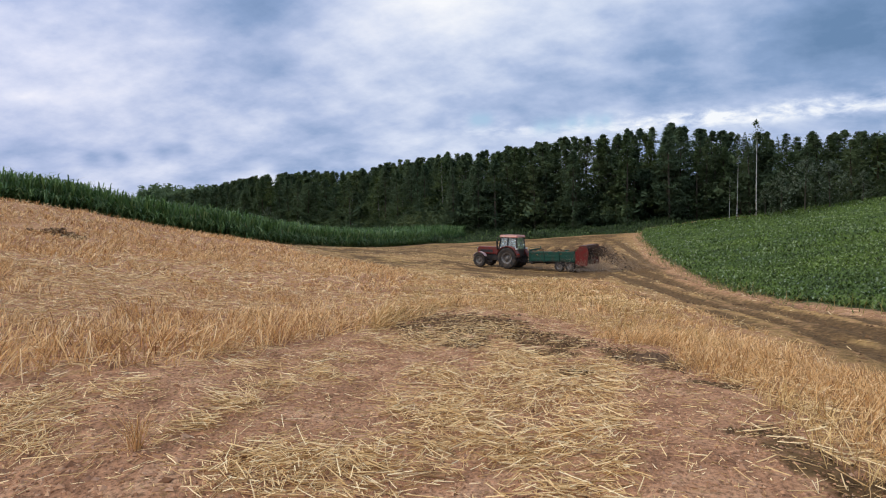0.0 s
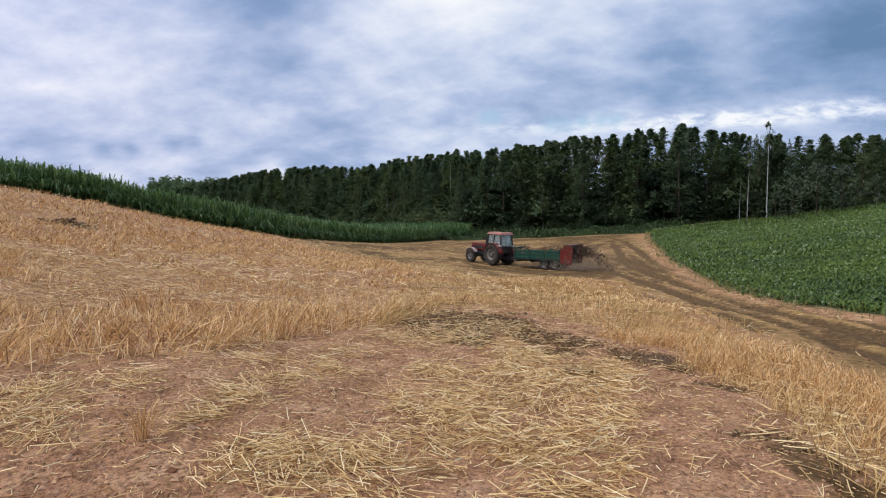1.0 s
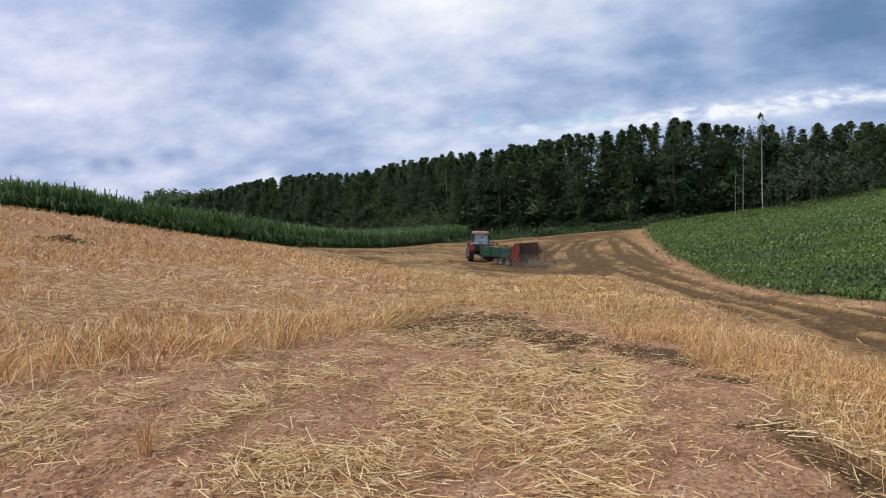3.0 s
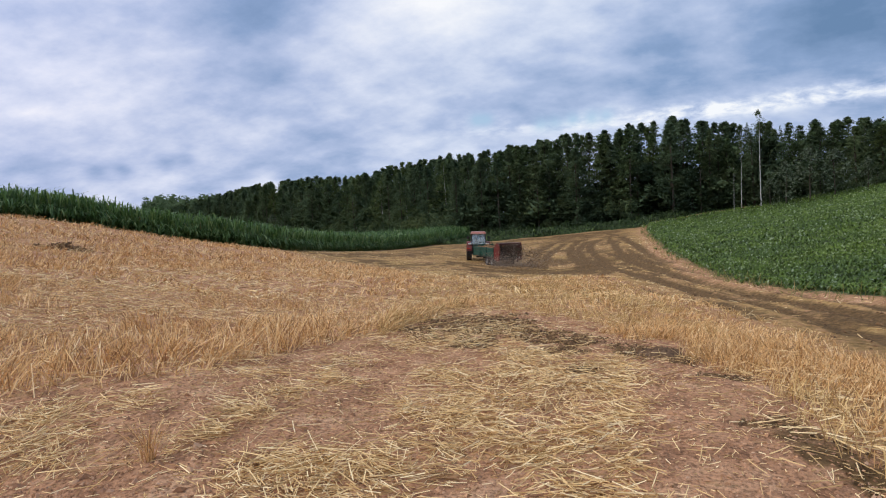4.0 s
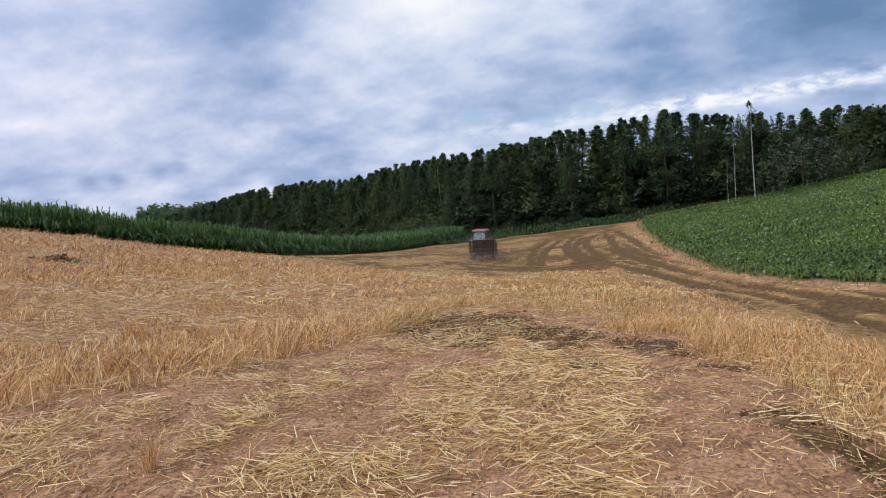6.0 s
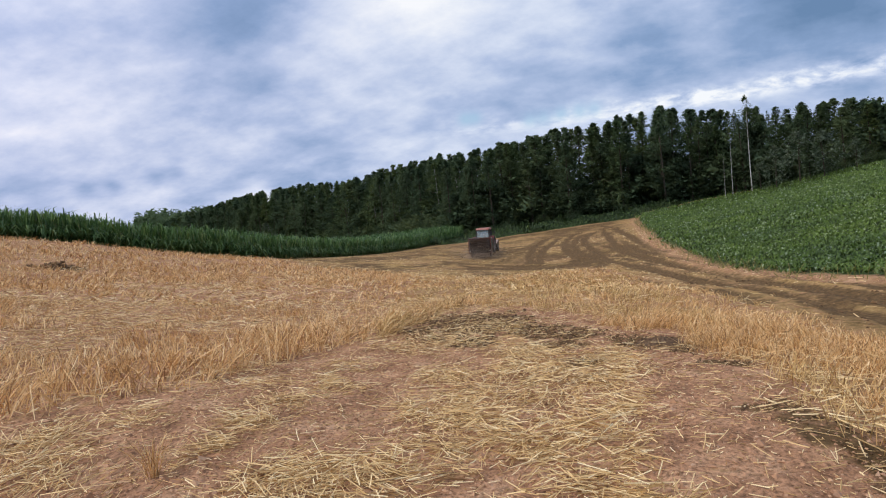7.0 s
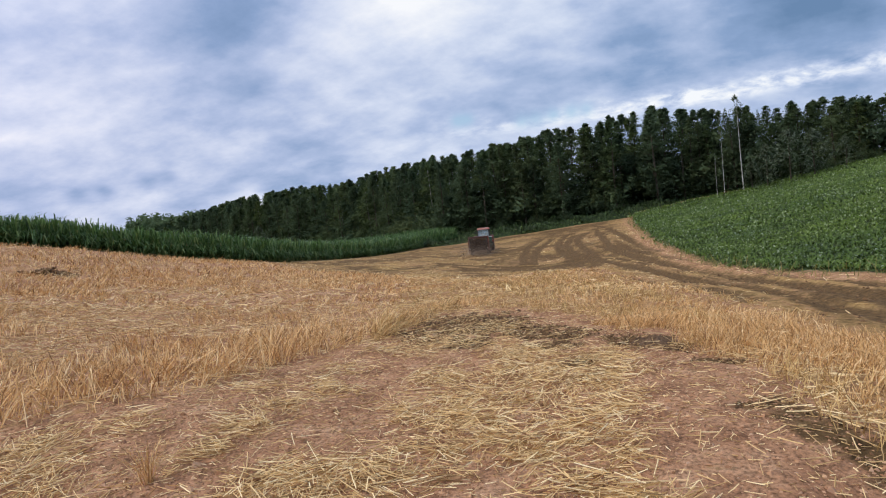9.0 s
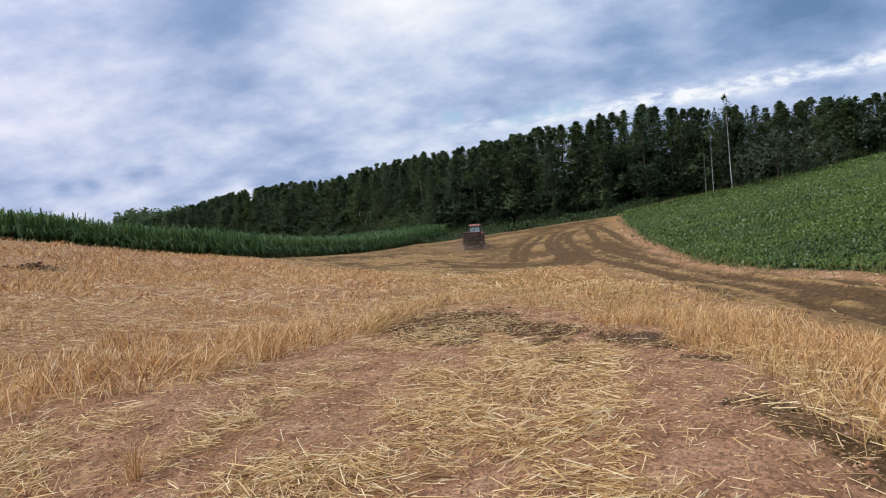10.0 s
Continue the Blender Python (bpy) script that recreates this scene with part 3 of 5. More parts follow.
# ---- ground: one sheet to the horizon ----
def build_ground():
    az = np.concatenate([np.arange(-180, -52, 4.0), np.arange(-50, 50, 0.32), np.arange(52, 180, 4.0)])
    r = [0.25]
    while r[-1] < 4000:
        d = r[-1]
        r.append(d + (0.02 + 0.011 * d if d < 22 else 0.34 if d < 112 else 0.08 * d))
    r = np.array(r)
    A, Rr = np.meshgrid(np.radians(az), r)
    x, y = (Rr * np.sin(A)).ravel(), (Rr * np.cos(A)).ravel()
    x, y = np.append(x, 0), np.append(y, 0)
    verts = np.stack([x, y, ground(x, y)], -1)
    n, k = len(az), len(r)
    i, j = np.meshgrid(np.arange(k - 1), np.arange(n), indexing="ij")
    quads = np.stack([i * n + j, (i + 1) * n + j, (i + 1) * n + (j + 1) % n, i * n + (j + 1) % n], -1).reshape(-1, 4)[:, ::-1]
    jj = np.arange(n)
    tris = np.stack([np.full(n, n * k), jj, (jj + 1) % n], -1)[:, ::-1]
    me = mesh_from("ground", verts, [quads, tris], M["soil"], True)
    s, w, l, g = cover(x, y)
    far = np.hypot(x, y) > 125
    field = np.clip(outline_distance(x, y, SPREAD), 0, 1) * (0.5 + 0.5 * vnoise(x, y, 2.2, 20))
    straw = np.maximum(np.maximum(s * (0.18 + 0.3 * (x > -1.2)), l * 0.35), field)
    col = np.stack([straw, w, np.where(far, 1, g), np.ones(len(x))], -1)
    at = me.color_attributes.new("cover", "FLOAT_COLOR", "POINT")
    at.data.foreach_set("color", col.astype(np.float32).ravel())
    tagged(new("ground", me), "rolling field of pinkish brown soil, chaff and dark manure tracks", "ground", kind="structure")


build_ground()


# ---- stubble and straw ----
def stubble_patch(x, y, per, length, width, sides, lean=0.28):
    k = rng.integers(per[0], per[1] + 1, len(x))
    bx, by = np.repeat(x, k), np.repeat(y, k)
    n = len(bx)
    bx, by = bx + rng.normal(0, 0.03, n), by + rng.normal(0, 0.03, n)
    h = rng.uniform(*length, n) * (0.7 + 0.6 * vnoise(bx, by, 0.7, 21)) * np.where((bx > -1.6) & (by > 10), 0.6, 1.0) * (1 - 0.5 * laid(bx, by))
    fallen = rng.random(n) < 0.10
    tilt = rng.normal(0, lean, (n, 2)) * np.where(fallen, 3.0, 1.0)[:, None] + np.stack([vnoise(bx, by, 1.3, 22) - 0.42, vnoise(bx, by, 1.3, 23) - 0.5], -1) * 0.5
    reach = np.stack([tilt[:, 0] * h, tilt[:, 1] * h, h * np.where(fallen, 0.6, 1)], -1)
    bow = np.stack([tilt[:, 0] * h * 0.5, tilt[:, 1] * h * 0.5, -0.12 * h], -1)
    base = np.stack([bx, by, ground(bx, by) - 0.015], -1)
    return stems(base, reach, bow, width * rng.uniform(0.6, 1.3, n), sides, 3, 0.85)


def build_stubble():
    keep = lambda x, y: cover(x, y)[0] * bunches(x, y)
    bleached = lambda x, y: (x > -1.2) & (vnoise(x, y, 1.0, 37) * 0.55 + vnoise(x, y, 0.35, 38) * 0.3 + np.clip((x - 2.6) / 2.6, 0, 1) * np.clip((12 - y) / 4, 0, 1) * 0.50 < 0.46)
    out, pale = [], []

    def sow(x, y, *how):
        b = bleached(x, y)
        out.append(stubble_patch(x[~b], y[~b], *how))
        if b.any():
            pale.append(stubble_patch(x[b], y[b], *how))

    x, y = scatter(-6, 1, 4.5, 13, 4300, lambda x, y: cover(x, y)[0] * np.exp(-((outline_distance(x, y, CLEARING) + 0.35) / 0.4) ** 2) * (0.3 + 0.8 * vnoise(x, y, 0.8, 39)))
    sow(x, y, (2, 5), (0.22, 0.50), 0.0105, 3, 0.30)
    x, y = scatter(2.0, 6.5, 2.4, 10, 6800, keep)
    sow(x, y, (3, 6), (0.08, 0.21), 0.0062, 3, 0.24)
    x, y = scatter(-11, 8, 2.5, 14, 12000, lambda x, y: keep(x, y) * np.where((x > 1.9) & (y < 10), 0.1, 1))
    sow(x, y, (2, 5), (0.10, 0.27), 0.0105, 3, 0.22)
    x, y = scatter(-22, 10, 14, 28, 17000, keep)
    sow(x, y, (2, 4), (0.10, 0.25), 0.020, 2, 0.28)
    x, y = scatter(-36, 12, 28, 50, 17000, keep)
    sow(x, y, (1, 3), (0.12, 0.28), 0.034, 2, 0.28)
    x, y = scatter(-14, 8, -4, 4, 5000, keep)
    sow(x, y, (3, 6), (0.14, 0.28), 0.008, 2)
    stuff("stubble", *joined(out), M["stubble"], "standing golden stubble stalks, cut and leaning, in brown soil", "stubble")
    stuff("bleached_stubble", *joined(pale), M["stubble_pale"], "short bleached straw-coloured stubble beside the bare lane", "stubble")


def build_straw():
    def lying(x, y, length, width, sides, lift):
        n = len(x)
        a = np.where(rng.random(n) < 0.5, rng.uniform(0, 6.28, n), rng.normal(1.0, 0.45, n) + 8 * (vnoise(x, y, 0.9, 24) - 0.5))
        l = rng.uniform(*length, n) * rng.uniform(0.35, 1.0, n)
        dx, dy = np.cos(a) * l / 2, np.sin(a) * l / 2
        z0, z1 = ground(x - dx, y - dy), ground(x + dx, y + dy)
        up = lift * rng.random(n) ** 1.5
        base = np.stack([x - dx, y - dy, z0 + up + 0.004], -1)
        reach = np.stack([2 * dx, 2 * dy, z1 - z0 + rng.normal(0, 0.02 if lift < 0.1 else 0.07, n) * (lift > 0.02) + 0.004], -1)
        bow = np.stack([rng.normal(0, 0.04, n) * l, rng.normal(0, 0.04, n) * l, np.abs(rng.normal(0, 0.03, n)) * l], -1)
        return stems(base, reach, bow, width * rng.uniform(0.6, 1.3, n), sides, 3, 0.9)

    clear = lambda x, y: np.clip(outline_distance(x, y, CLEARING) + 0.6, 0, 1)
    out = []
    x, y = scatter(-5, 4, -2.5, 13, 125000, lambda x, y: clear(x, y) * np.clip(cover(x, y)[2] * 1.25 - 0.10, 0.03, 1))
    out.append(lying(x, y, (0.08, 0.34), 0.0070, 3, 0.085))
    x, y = scatter(-5, 4, 2.2, 13, 26000, lambda x, y: clear(x, y) * (0.35 + 0.65 * vnoise(x, y, 0.5, 40)))
    out.append(lying(x, y, (0.03, 0.11), 0.0055, 3, 0.008))
    x, y = scatter(-12, 8, 3, 15, 42000, lambda x, y: cover(x, y)[0] * np.clip(0.25 + 0.35 * (bunches(x, y) < 0.5) + 0.6 * laid(x, y), 0, 1))
    out.append(lying(x, y, (0.10, 0.34), 0.0085, 3, 0.09))
    x, y = scatter(-26, 11, 14, 36, 36000, lambda x, y: cover(x, y)[0] * np.clip(0.12 + 0.4 * (bunches(x, y) < 0.5) + 0.7 * laid(x, y), 0, 1))
    out.append(lying(x, y, (0.18, 0.45), 0.016, 2, 0.14))
    x, y = scatter(-14, 26, 6, 70, 70000, lambda x, y: np.clip(outline_distance(x, y, SPREAD) + 0.5, 0, 1) * np.clip(1.1 - 2 * cover(x, y)[1], 0, 1) * np.clip(1.3 - y / 70, 0.15, 1))
    out.append(lying(x, y, (0.1, 0.32), 0.006 + 0.0004 * np.hypot(x, y), 2, 0.04))
    stuff("loose_straw", *joined(out), M["straw"], "loose pale yellow straw lying in swirls on the soil", "straw")


def build_clods():
    x, y = scatter(-5, 4, 2.2, 13, 60000, lambda x, y: np.clip(outline_distance(x, y, CLEARING) + 0.5, 0, 1) * np.clip(1.15 - cover(x, y)[2], 0, 1))
    s = rng.uniform(0.004, 0.015, len(x)) * np.where(rng.random(len(x)) < 0.06, 2.5, 1) * np.where((x < -1.6) & (y < 4.3), 1.35, 1)
    stuff("earth_clods", *lumps(x, y, ground(x, y), s), M["clod"], "small crumbly clods of reddish brown earth", "clods")
    x, y = scatter(-14, 30, 5, 100, 60000, lambda x, y: np.clip(cover(x, y)[1] - 0.15, 0, 1) * np.clip(outline_distance(x, y, SPREAD), 0, 1))
    s = rng.uniform(0.015, 0.055, len(x)) * np.where(rng.random(len(x)) < 0.06, 1.9, 1)
    v1 = lumps(x, y, ground(x, y), s)
    x, y = scatter(-1.5, 4, 2.6, 12, 16000, lambda x, y: np.clip(cover(x, y)[1] * 1.4 - 0.2, 0, 1))
    v2 = lumps(x, y, ground(x, y) + 0.01, rng.uniform(0.3, 1.0, len(x)) * (0.004 + 0.0028 * y) * np.where(rng.random(len(x)) < 0.08, 1.7, 1))
    x, y = scatter(-17.6, -15.2, 24.0, 25.6, 420, lambda x, y: np.clip(1.5 - np.hypot(x + 16.4, (y - 24.8) * 1.6), 0, 1))
    v3 = lumps(x, y, ground(x, y) + 0.32 * rng.random(len(x)) * np.exp(-((x + 16.4) / 0.55) ** 2 - ((y - 24.8) / 0.5) ** 2), rng.uniform(0.03, 0.11, len(x)), 0.9)
    stuff("spread_manure", *joined([v1, v2, v3]), M["manure"], "dark brown manure lumps strewn over the field", "manure")


def manure_clump(x, y, r, seed):
    """A flat torn heap of manure with a ragged outline."""
    n, k = 48, 14
    a, q = np.meshgrid(np.linspace(0, 2 * math.pi, n, endpoint=False), np.linspace(0.02, 1, k))
    edge = 0.55 + 0.7 * vnoise(np.cos(a) * 2 + seed, np.sin(a) * 2, 0.55, 27)
    px, py = x + 1.35 * r * q * edge * np.cos(a), y + 0.85 * r * q * edge * np.sin(a)
    lump = np.abs(vnoise(px, py, 0.09, 28) - 0.4) * 0.6 + vnoise(px, py, 0.035, 29) * 0.5
    pz = ground(px, py) + (0.22 * lump + 0.02) * (1 - q ** 3) * (0.4 + r) - 0.02 * q
    i, j = np.meshgrid(np.arange(k - 1), np.arange(n), indexing="ij")
    f = np.stack([i * n + j, i * n + (j + 1) % n, (i + 1) * n + (j + 1) % n, (i + 1) * n + j], -1).reshape(-1, 4)[:, ::-1]
    ob = new("manure_clump", mesh_from("manure_clump", np.stack([px, py, pz], -1).reshape(-1, 3), f, M["dung"]))
    return tagged(ob, "dark torn clump of manure lying on the stubble", "manure", "manure clumps")


def stubble_tuft():
    n = 64
    x, y = -2.2 + rng.normal(0, 0.02, n), 4.02 + rng.normal(0, 0.02, n)
    h = rng.uniform(0.10, 0.34, n)
    reach = np.stack([rng.normal(0.04, 0.2, n) * h, rng.normal(0, 0.2, n) * h, h], -1)
    flat = rng.random(n) < 0.25
    reach[flat, 2] *= 0.15
    reach[flat, :2] = rng.normal(0, 0.17, (flat.sum(), 2))
    v, f = stems(np.stack([x, y, ground(x, y) - 0.01], -1), reach, reach * np.array((0.35, 0.35, -0.08)), np.full(n, 0.0052), 3, 3, 0.8)
    tagged(new("stubble_tuft", mesh_from("stubble_tuft", v, f, M["stubble"])), "lone upright tuft of brown stubble on bare soil", "stubble")


build_stubble()
build_straw()
build_clods()
stubble_tuft()
for i_, (mx_, my_, mr_) in enumerate(HEAPS):
    manure_clump(mx_, my_, mr_, 40 + i_)


# ---- crops ----
def leaf_blades(base, out_dir, length, width, droop, rise):
    """Arched blades of two quads each."""
    side = unit(np.cross(out_dir, np.array([0, 0, 1.0])))
    up = np.array([0, 0, 1.0])
    l, w = length[:, None], width[:, None]
    mid = base + out_dir * l * 0.5 + up * l * rise[:, None]
    tip = base + out_dir * l + up * l * (rise - droop)[:, None]
    v = np.stack([base - side * w * 0.25, base + side * w * 0.25, mid - side * w * 0.5, mid + side * w * 0.5, tip - side * w * 0.08, tip + side * w * 0.08], 1)
    q = np.array([(0, 1, 3, 2), (2, 3, 5, 4)])[None] + (np.arange(len(base)) * 6)[:, None, None]
    return v.reshape(-1, 3), q.reshape(-1, 4)


def build_maize():
    depth = lambda x, y: outline_distance(x, y, MAIZE)
    front, rest = [], []
    x, y = scatter(-50, 6, 20, 112, 52000, lambda x, y: (depth(x, y) > 0) * np.where(depth(x, y) < 5, 1.0, np.where(depth(x, y) < 24, 0.35, 0.0)))
    n = len(x)
    z = ground(x, y)
    h = rng.uniform(1.4, 1.95, n) * (0.85 + 0.2 * vnoise(x, y, 6, 30)) * np.where(rng.random(n) < 0.12, 1.1, 1.0) * np.interp(x, (-30, -19, -11, 0), (0.64, 0.74, 0.72, 0.72)) * rng.uniform(0.85, 1.1, n)
    stalk = stems(np.stack([x, y, z], -1), np.stack([rng.normal(0, 0.05, n), rng.normal(0, 0.05, n), h * 0.92], -1), np.zeros((n, 3)), np.full(n, 0.035), 2, 2, 0.5)
    k = 9
    lx, ly, lz, lh = (np.repeat(v, k) for v in (x, y, z, h))
    lev = np.tile(np.linspace(0.22, 0.97, k), n) + rng.normal(0, 0.03, n * k)
    a = rng.uniform(0, 6.28, n * k)
    out = np.stack([np.cos(a), np.sin(a), np.zeros(n * k)], -1)
    length = rng.uniform(0.55, 0.95, n * k) * (1.1 - 0.5 * np.abs(lev - 0.5))
    steep = np.where(lev > 0.75, 1.25, 0.5) * rng.uniform(0.7, 1.3, n * k)
    leaves = leaf_blades(np.stack([lx, ly, lz + lh * lev * 0.9], -1), out, length, rng.uniform(0.07, 0.11, n * k), np.where(lev > 0.75, -0.1, 0.5) * rng.uniform(0.3, 1.4, n * k), steep)
    stuff("maize_field", *joined([stalk, leaves]), M["maize"], "dense dark green maize plants in a tall standing crop", "maize")
    t = rng.random(n) < 0.3
    tv = stems(np.stack([x, y, z + h * 0.9], -1)[t], np.stack([rng.normal(0, 0.05, t.sum()), rng.normal(0, 0.05, t.sum()), np.full(t.sum(), 0.28)], -1), np.zeros((t.sum(), 3)), np.full(t.sum(), 0.05), 2, 2, 0.3)
    stuff("maize_tassels", *tv, M["tassel"], "pale yellowish maize tassels above the leaves", "maize")


def build_beets():
    inside = lambda x, y: np.clip(outline_distance(x, y, BEET) * 1.2 + 0.2 * rng.normal(size=len(x)), 0, 1)
    out = []
    for (x0, x1, y0, y1, count, k, big) in ((12, 32, 8, 36, 13000, 7, 1.05), (12, 60, 36, 70, 19000, 4, 1.6), (25, 82, 60, 103, 13000, 4, 2.2)):
        x, y = scatter(x0, x1, y0, y1, count, inside)
        row = 0.5 * big
        u = np.round((x - 0.32 * y) / row) * row
        x = u + 0.32 * y + rng.normal(0, 0.2 * big, len(x))
        n = len(x) * k
        lx, ly = np.repeat(x, k), np.repeat(y, k)
        a = rng.uniform(0, 6.28, n)
        o = np.stack([np.cos(a), np.sin(a), np.zeros(n)], -1)
        hgt = (0.75 + 0.5 * vnoise(lx, ly, 3.0, 31))
        out.append(leaf_blades(np.stack([lx, ly, ground(lx, ly) + 0.04 * hgt], -1), o, rng.uniform(0.10, 0.19, n) * big ** 0.8 * hgt, rng.uniform(0.05, 0.09, n) * big,
                               rng.uniform(0.2, 0.8, n), rng.uniform(0.5, 1.15, n)))
    stuff("beet_field", *joined(out), M["beet"], "fresh green leafy beet crop covering the slope", "beets")
    # dry grass along the edge of the beets and under the wood
    edge = lambda x, y: np.exp(-((outline_distance(x, y, BEET) + 0.45) / 0.4) ** 2) + 0.5 * np.exp(-((outline_distance(x, y, MAIZE) + 0.5) / 0.4) ** 2)
    x, y = scatter(-30, 36, 10, 104, 90000, edge)
    n = len(x)
    h = rng.uniform(0.15, 0.5, n)
    v, f = stems(np.stack([x, y, ground(x, y)], -1), np.stack([rng.normal(0, 0.3, n) * h, rng.normal(0, 0.3, n) * h, h], -1), rng.normal(0, 0.08, (n, 3)), np.full(n, 0.022), 2, 3, 0.3)
    stuff("verge_grass", v, f, M["verge"], "dry yellow-green grass along the crop edge", "grass")


def build_weeds():
    """Nettles and tall grass between the field and the wood."""
    strip = lambda x, y: np.clip(0.6 + outline_distance(x, y, VERGE), 0, 1) * np.clip((112 - y) / 10, 0, 1)
    x, y = scatter(-4, 80, 88, 112, 40000, strip)
    n = len(x)
    a = rng.uniform(0, 6.28, n)
    h = rng.uniform(0.2, 0.8, n) * (0.25 + 1.6 * vnoise(x, y, 2.6, 32) ** 2)
    v, f = leaf_blades(np.stack([x, y, ground(x, y) + rng.random(n) * h * 0.6], -1), np.stack([np.cos(a), np.sin(a), np.zeros(n)], -1), h * 0.7, rng.uniform(0.1, 0.25, n), rng.uniform(0.2, 0.8, n), rng.uniform(0.5, 1.3, n))
    stuff("weeds", v, f, M["weed"], "rank green weeds along the foot of the wood", "weeds")


build_maize()
build_beets()
build_weeds()


# ---- trees ----
def cards(center, size, tilt=1.0):
    """Small ragged sprays of leaves."""
    n = len(center)
    a = unit(rng.normal(size=(n, 3)) * np.array([1, 1, tilt]))
    b = unit(np.cross(a, rng.normal(size=(n, 3))))
    s = size[:, None]
    j = lambda: rng.uniform(0.5, 1.3, (n, 1))
    v = np.stack([center - a * s * j(), center + b * s * 0.6 * j(), center + a * s * j() - b * s * 0.3], 1)
    return v.reshape(-1, 3), np.arange(3 * n).reshape(n, 3)


def limbs(height, radius, lean, count, lo, hi, spread):
    """A tapered trunk with limbs."""
    out, reach = [], np.array([[lean[0] * height, lean[1] * height, height]])
    out.append(stems(np.array([[0, 0, -0.3]]), reach, np.array([[0.2, -0.1, 0]]), np.array([radius * 2]), 7, 8, 0.12))
    for i in range(count):
        s = rng.uniform(lo, hi)
        a = rng.uniform(0, 6.28)
        l = spread * (1.15 - s) * rng.uniform(0.6, 1.2)
        p = np.array([[lean[0] * height * s, lean[1] * height * s, height * s]])
        out.append(stems(p, np.array([[math.cos(a) * l, math.sin(a) * l, l * rng.uniform(0.2, 0.9)]]), np.array([[0, 0, -0.1 * l]]), np.array([radius * 0.6 * (1.1 - s)]), 4, 3, 0.3))
    return joined(out)


def crown_points(kind, height):
    """Centres, sizes and soft outward normals of the leaf sprays."""
    pts, sz, nor = [], [], []
    if kind == "spruce":
        for _ in range(2600):
            s = 1 - rng.random() ** 0.62 * 0.9
            lay = math.floor(s * 30) / 30 + 0.04 * rng.random()
            r = (1.02 - lay) * height * 0.16 * (0.3 + 0.7 * rng.random() ** 0.5)
            a = rng.uniform(0, 6.28)
            pts.append((r * math.cos(a), r * math.sin(a), height * lay - 0.35 * r))
            nor.append((math.cos(a), math.sin(a), 0.7))
            sz.append(rng.uniform(0.14, 0.30))
        return np.array(pts), np.array(sz), unit(np.array(nor))
    # foot of the crown, width, sprays, leaves a spray, leaf, peak of the outline
    lo, wide, count, k, size, peak = {"oak": (0.02, 0.16, 100, 32, 0.27, 0.40), "alder": (0.02, 0.118, 100, 30, 0.25, 0.34), "pine": (0.12, 0.115, 90, 30, 0.25, 0.5), "birch": (0.06, 0.105, 92, 30, 0.21, 0.40),
                                      "poplar": (0.02, 0.10, 92, 30, 0.23, 0.36), "bush": (0.03, 0.5, 34, 40, 0.14, 0.4), "snag": (0.74, 0.075, 26, 20, 0.15, 0.45)}[kind]
    for b in range(count):
        mid = rng.random() ** 0.85 if b > 4 else 0.90 + 0.02 * b
        prof = (mid / peak) ** 0.5 if mid < peak else max(1 - ((mid - peak) / (1 - peak)) ** 1.6, 0.0)
        a = rng.uniform(0, 6.28)
        r = wide * height * prof * math.sqrt(rng.uniform(0.08, 1.0))
        out = np.array((math.cos(a), math.sin(a), 0.0))
        c = out * r + np.array((0, 0, height * (lo + (1 - lo) * mid) * 0.985))
        br = wide * height * rng.uniform(0.16, 0.36) * (0.35 + 0.65 * prof) + 0.12
        d = unit(rng.normal(size=(k, 3))) * (0.25 + 0.85 * rng.random((k, 1)))
        along_ = d @ out
        d = d + out * (along_ * 0.45)[:, None]
        d[:, 2] = d[:, 2] * 1.15 - (0.45 * np.abs(along_) if kind in ("birch", "pine") else 0.12 * np.abs(along_))
        pts += list(c + d * br)
        nor += list(unit(d) * 0.35 + out * 0.35 + np.array((0, 0, 0.75)))
        sz += list(rng.uniform(0.5, 1.35, k) * size)
    return np.array(pts), np.array(sz), unit(np.array(nor))


def make_tree(name, kind, height, radius, leaf, bark, label, category, group, lean=(0, 0)):
    tree = tagged(new(name), label, category, group)
    v, f = limbs(height * 0.97, radius, lean, 10 if kind != "bush" else 14, 0.25 if kind != "snag" else 0.8, 0.93, height * 0.2)
    part("trunk", mesh_from("trunk", v, f, bark), bark, tree)
    p, s, out = crown_points(kind, height)
    p[:, :2] += p[:, 2:] * np.array(lean)
    me = mesh_from("crown", *cards(p, s, 0.9 if kind != "spruce" else 0.6), leaf, True)
    me.normals_split_custom_set_from_vertices(np.repeat(out, 3, 0).tolist())
    part("crown", me, leaf, tree)
    return tree


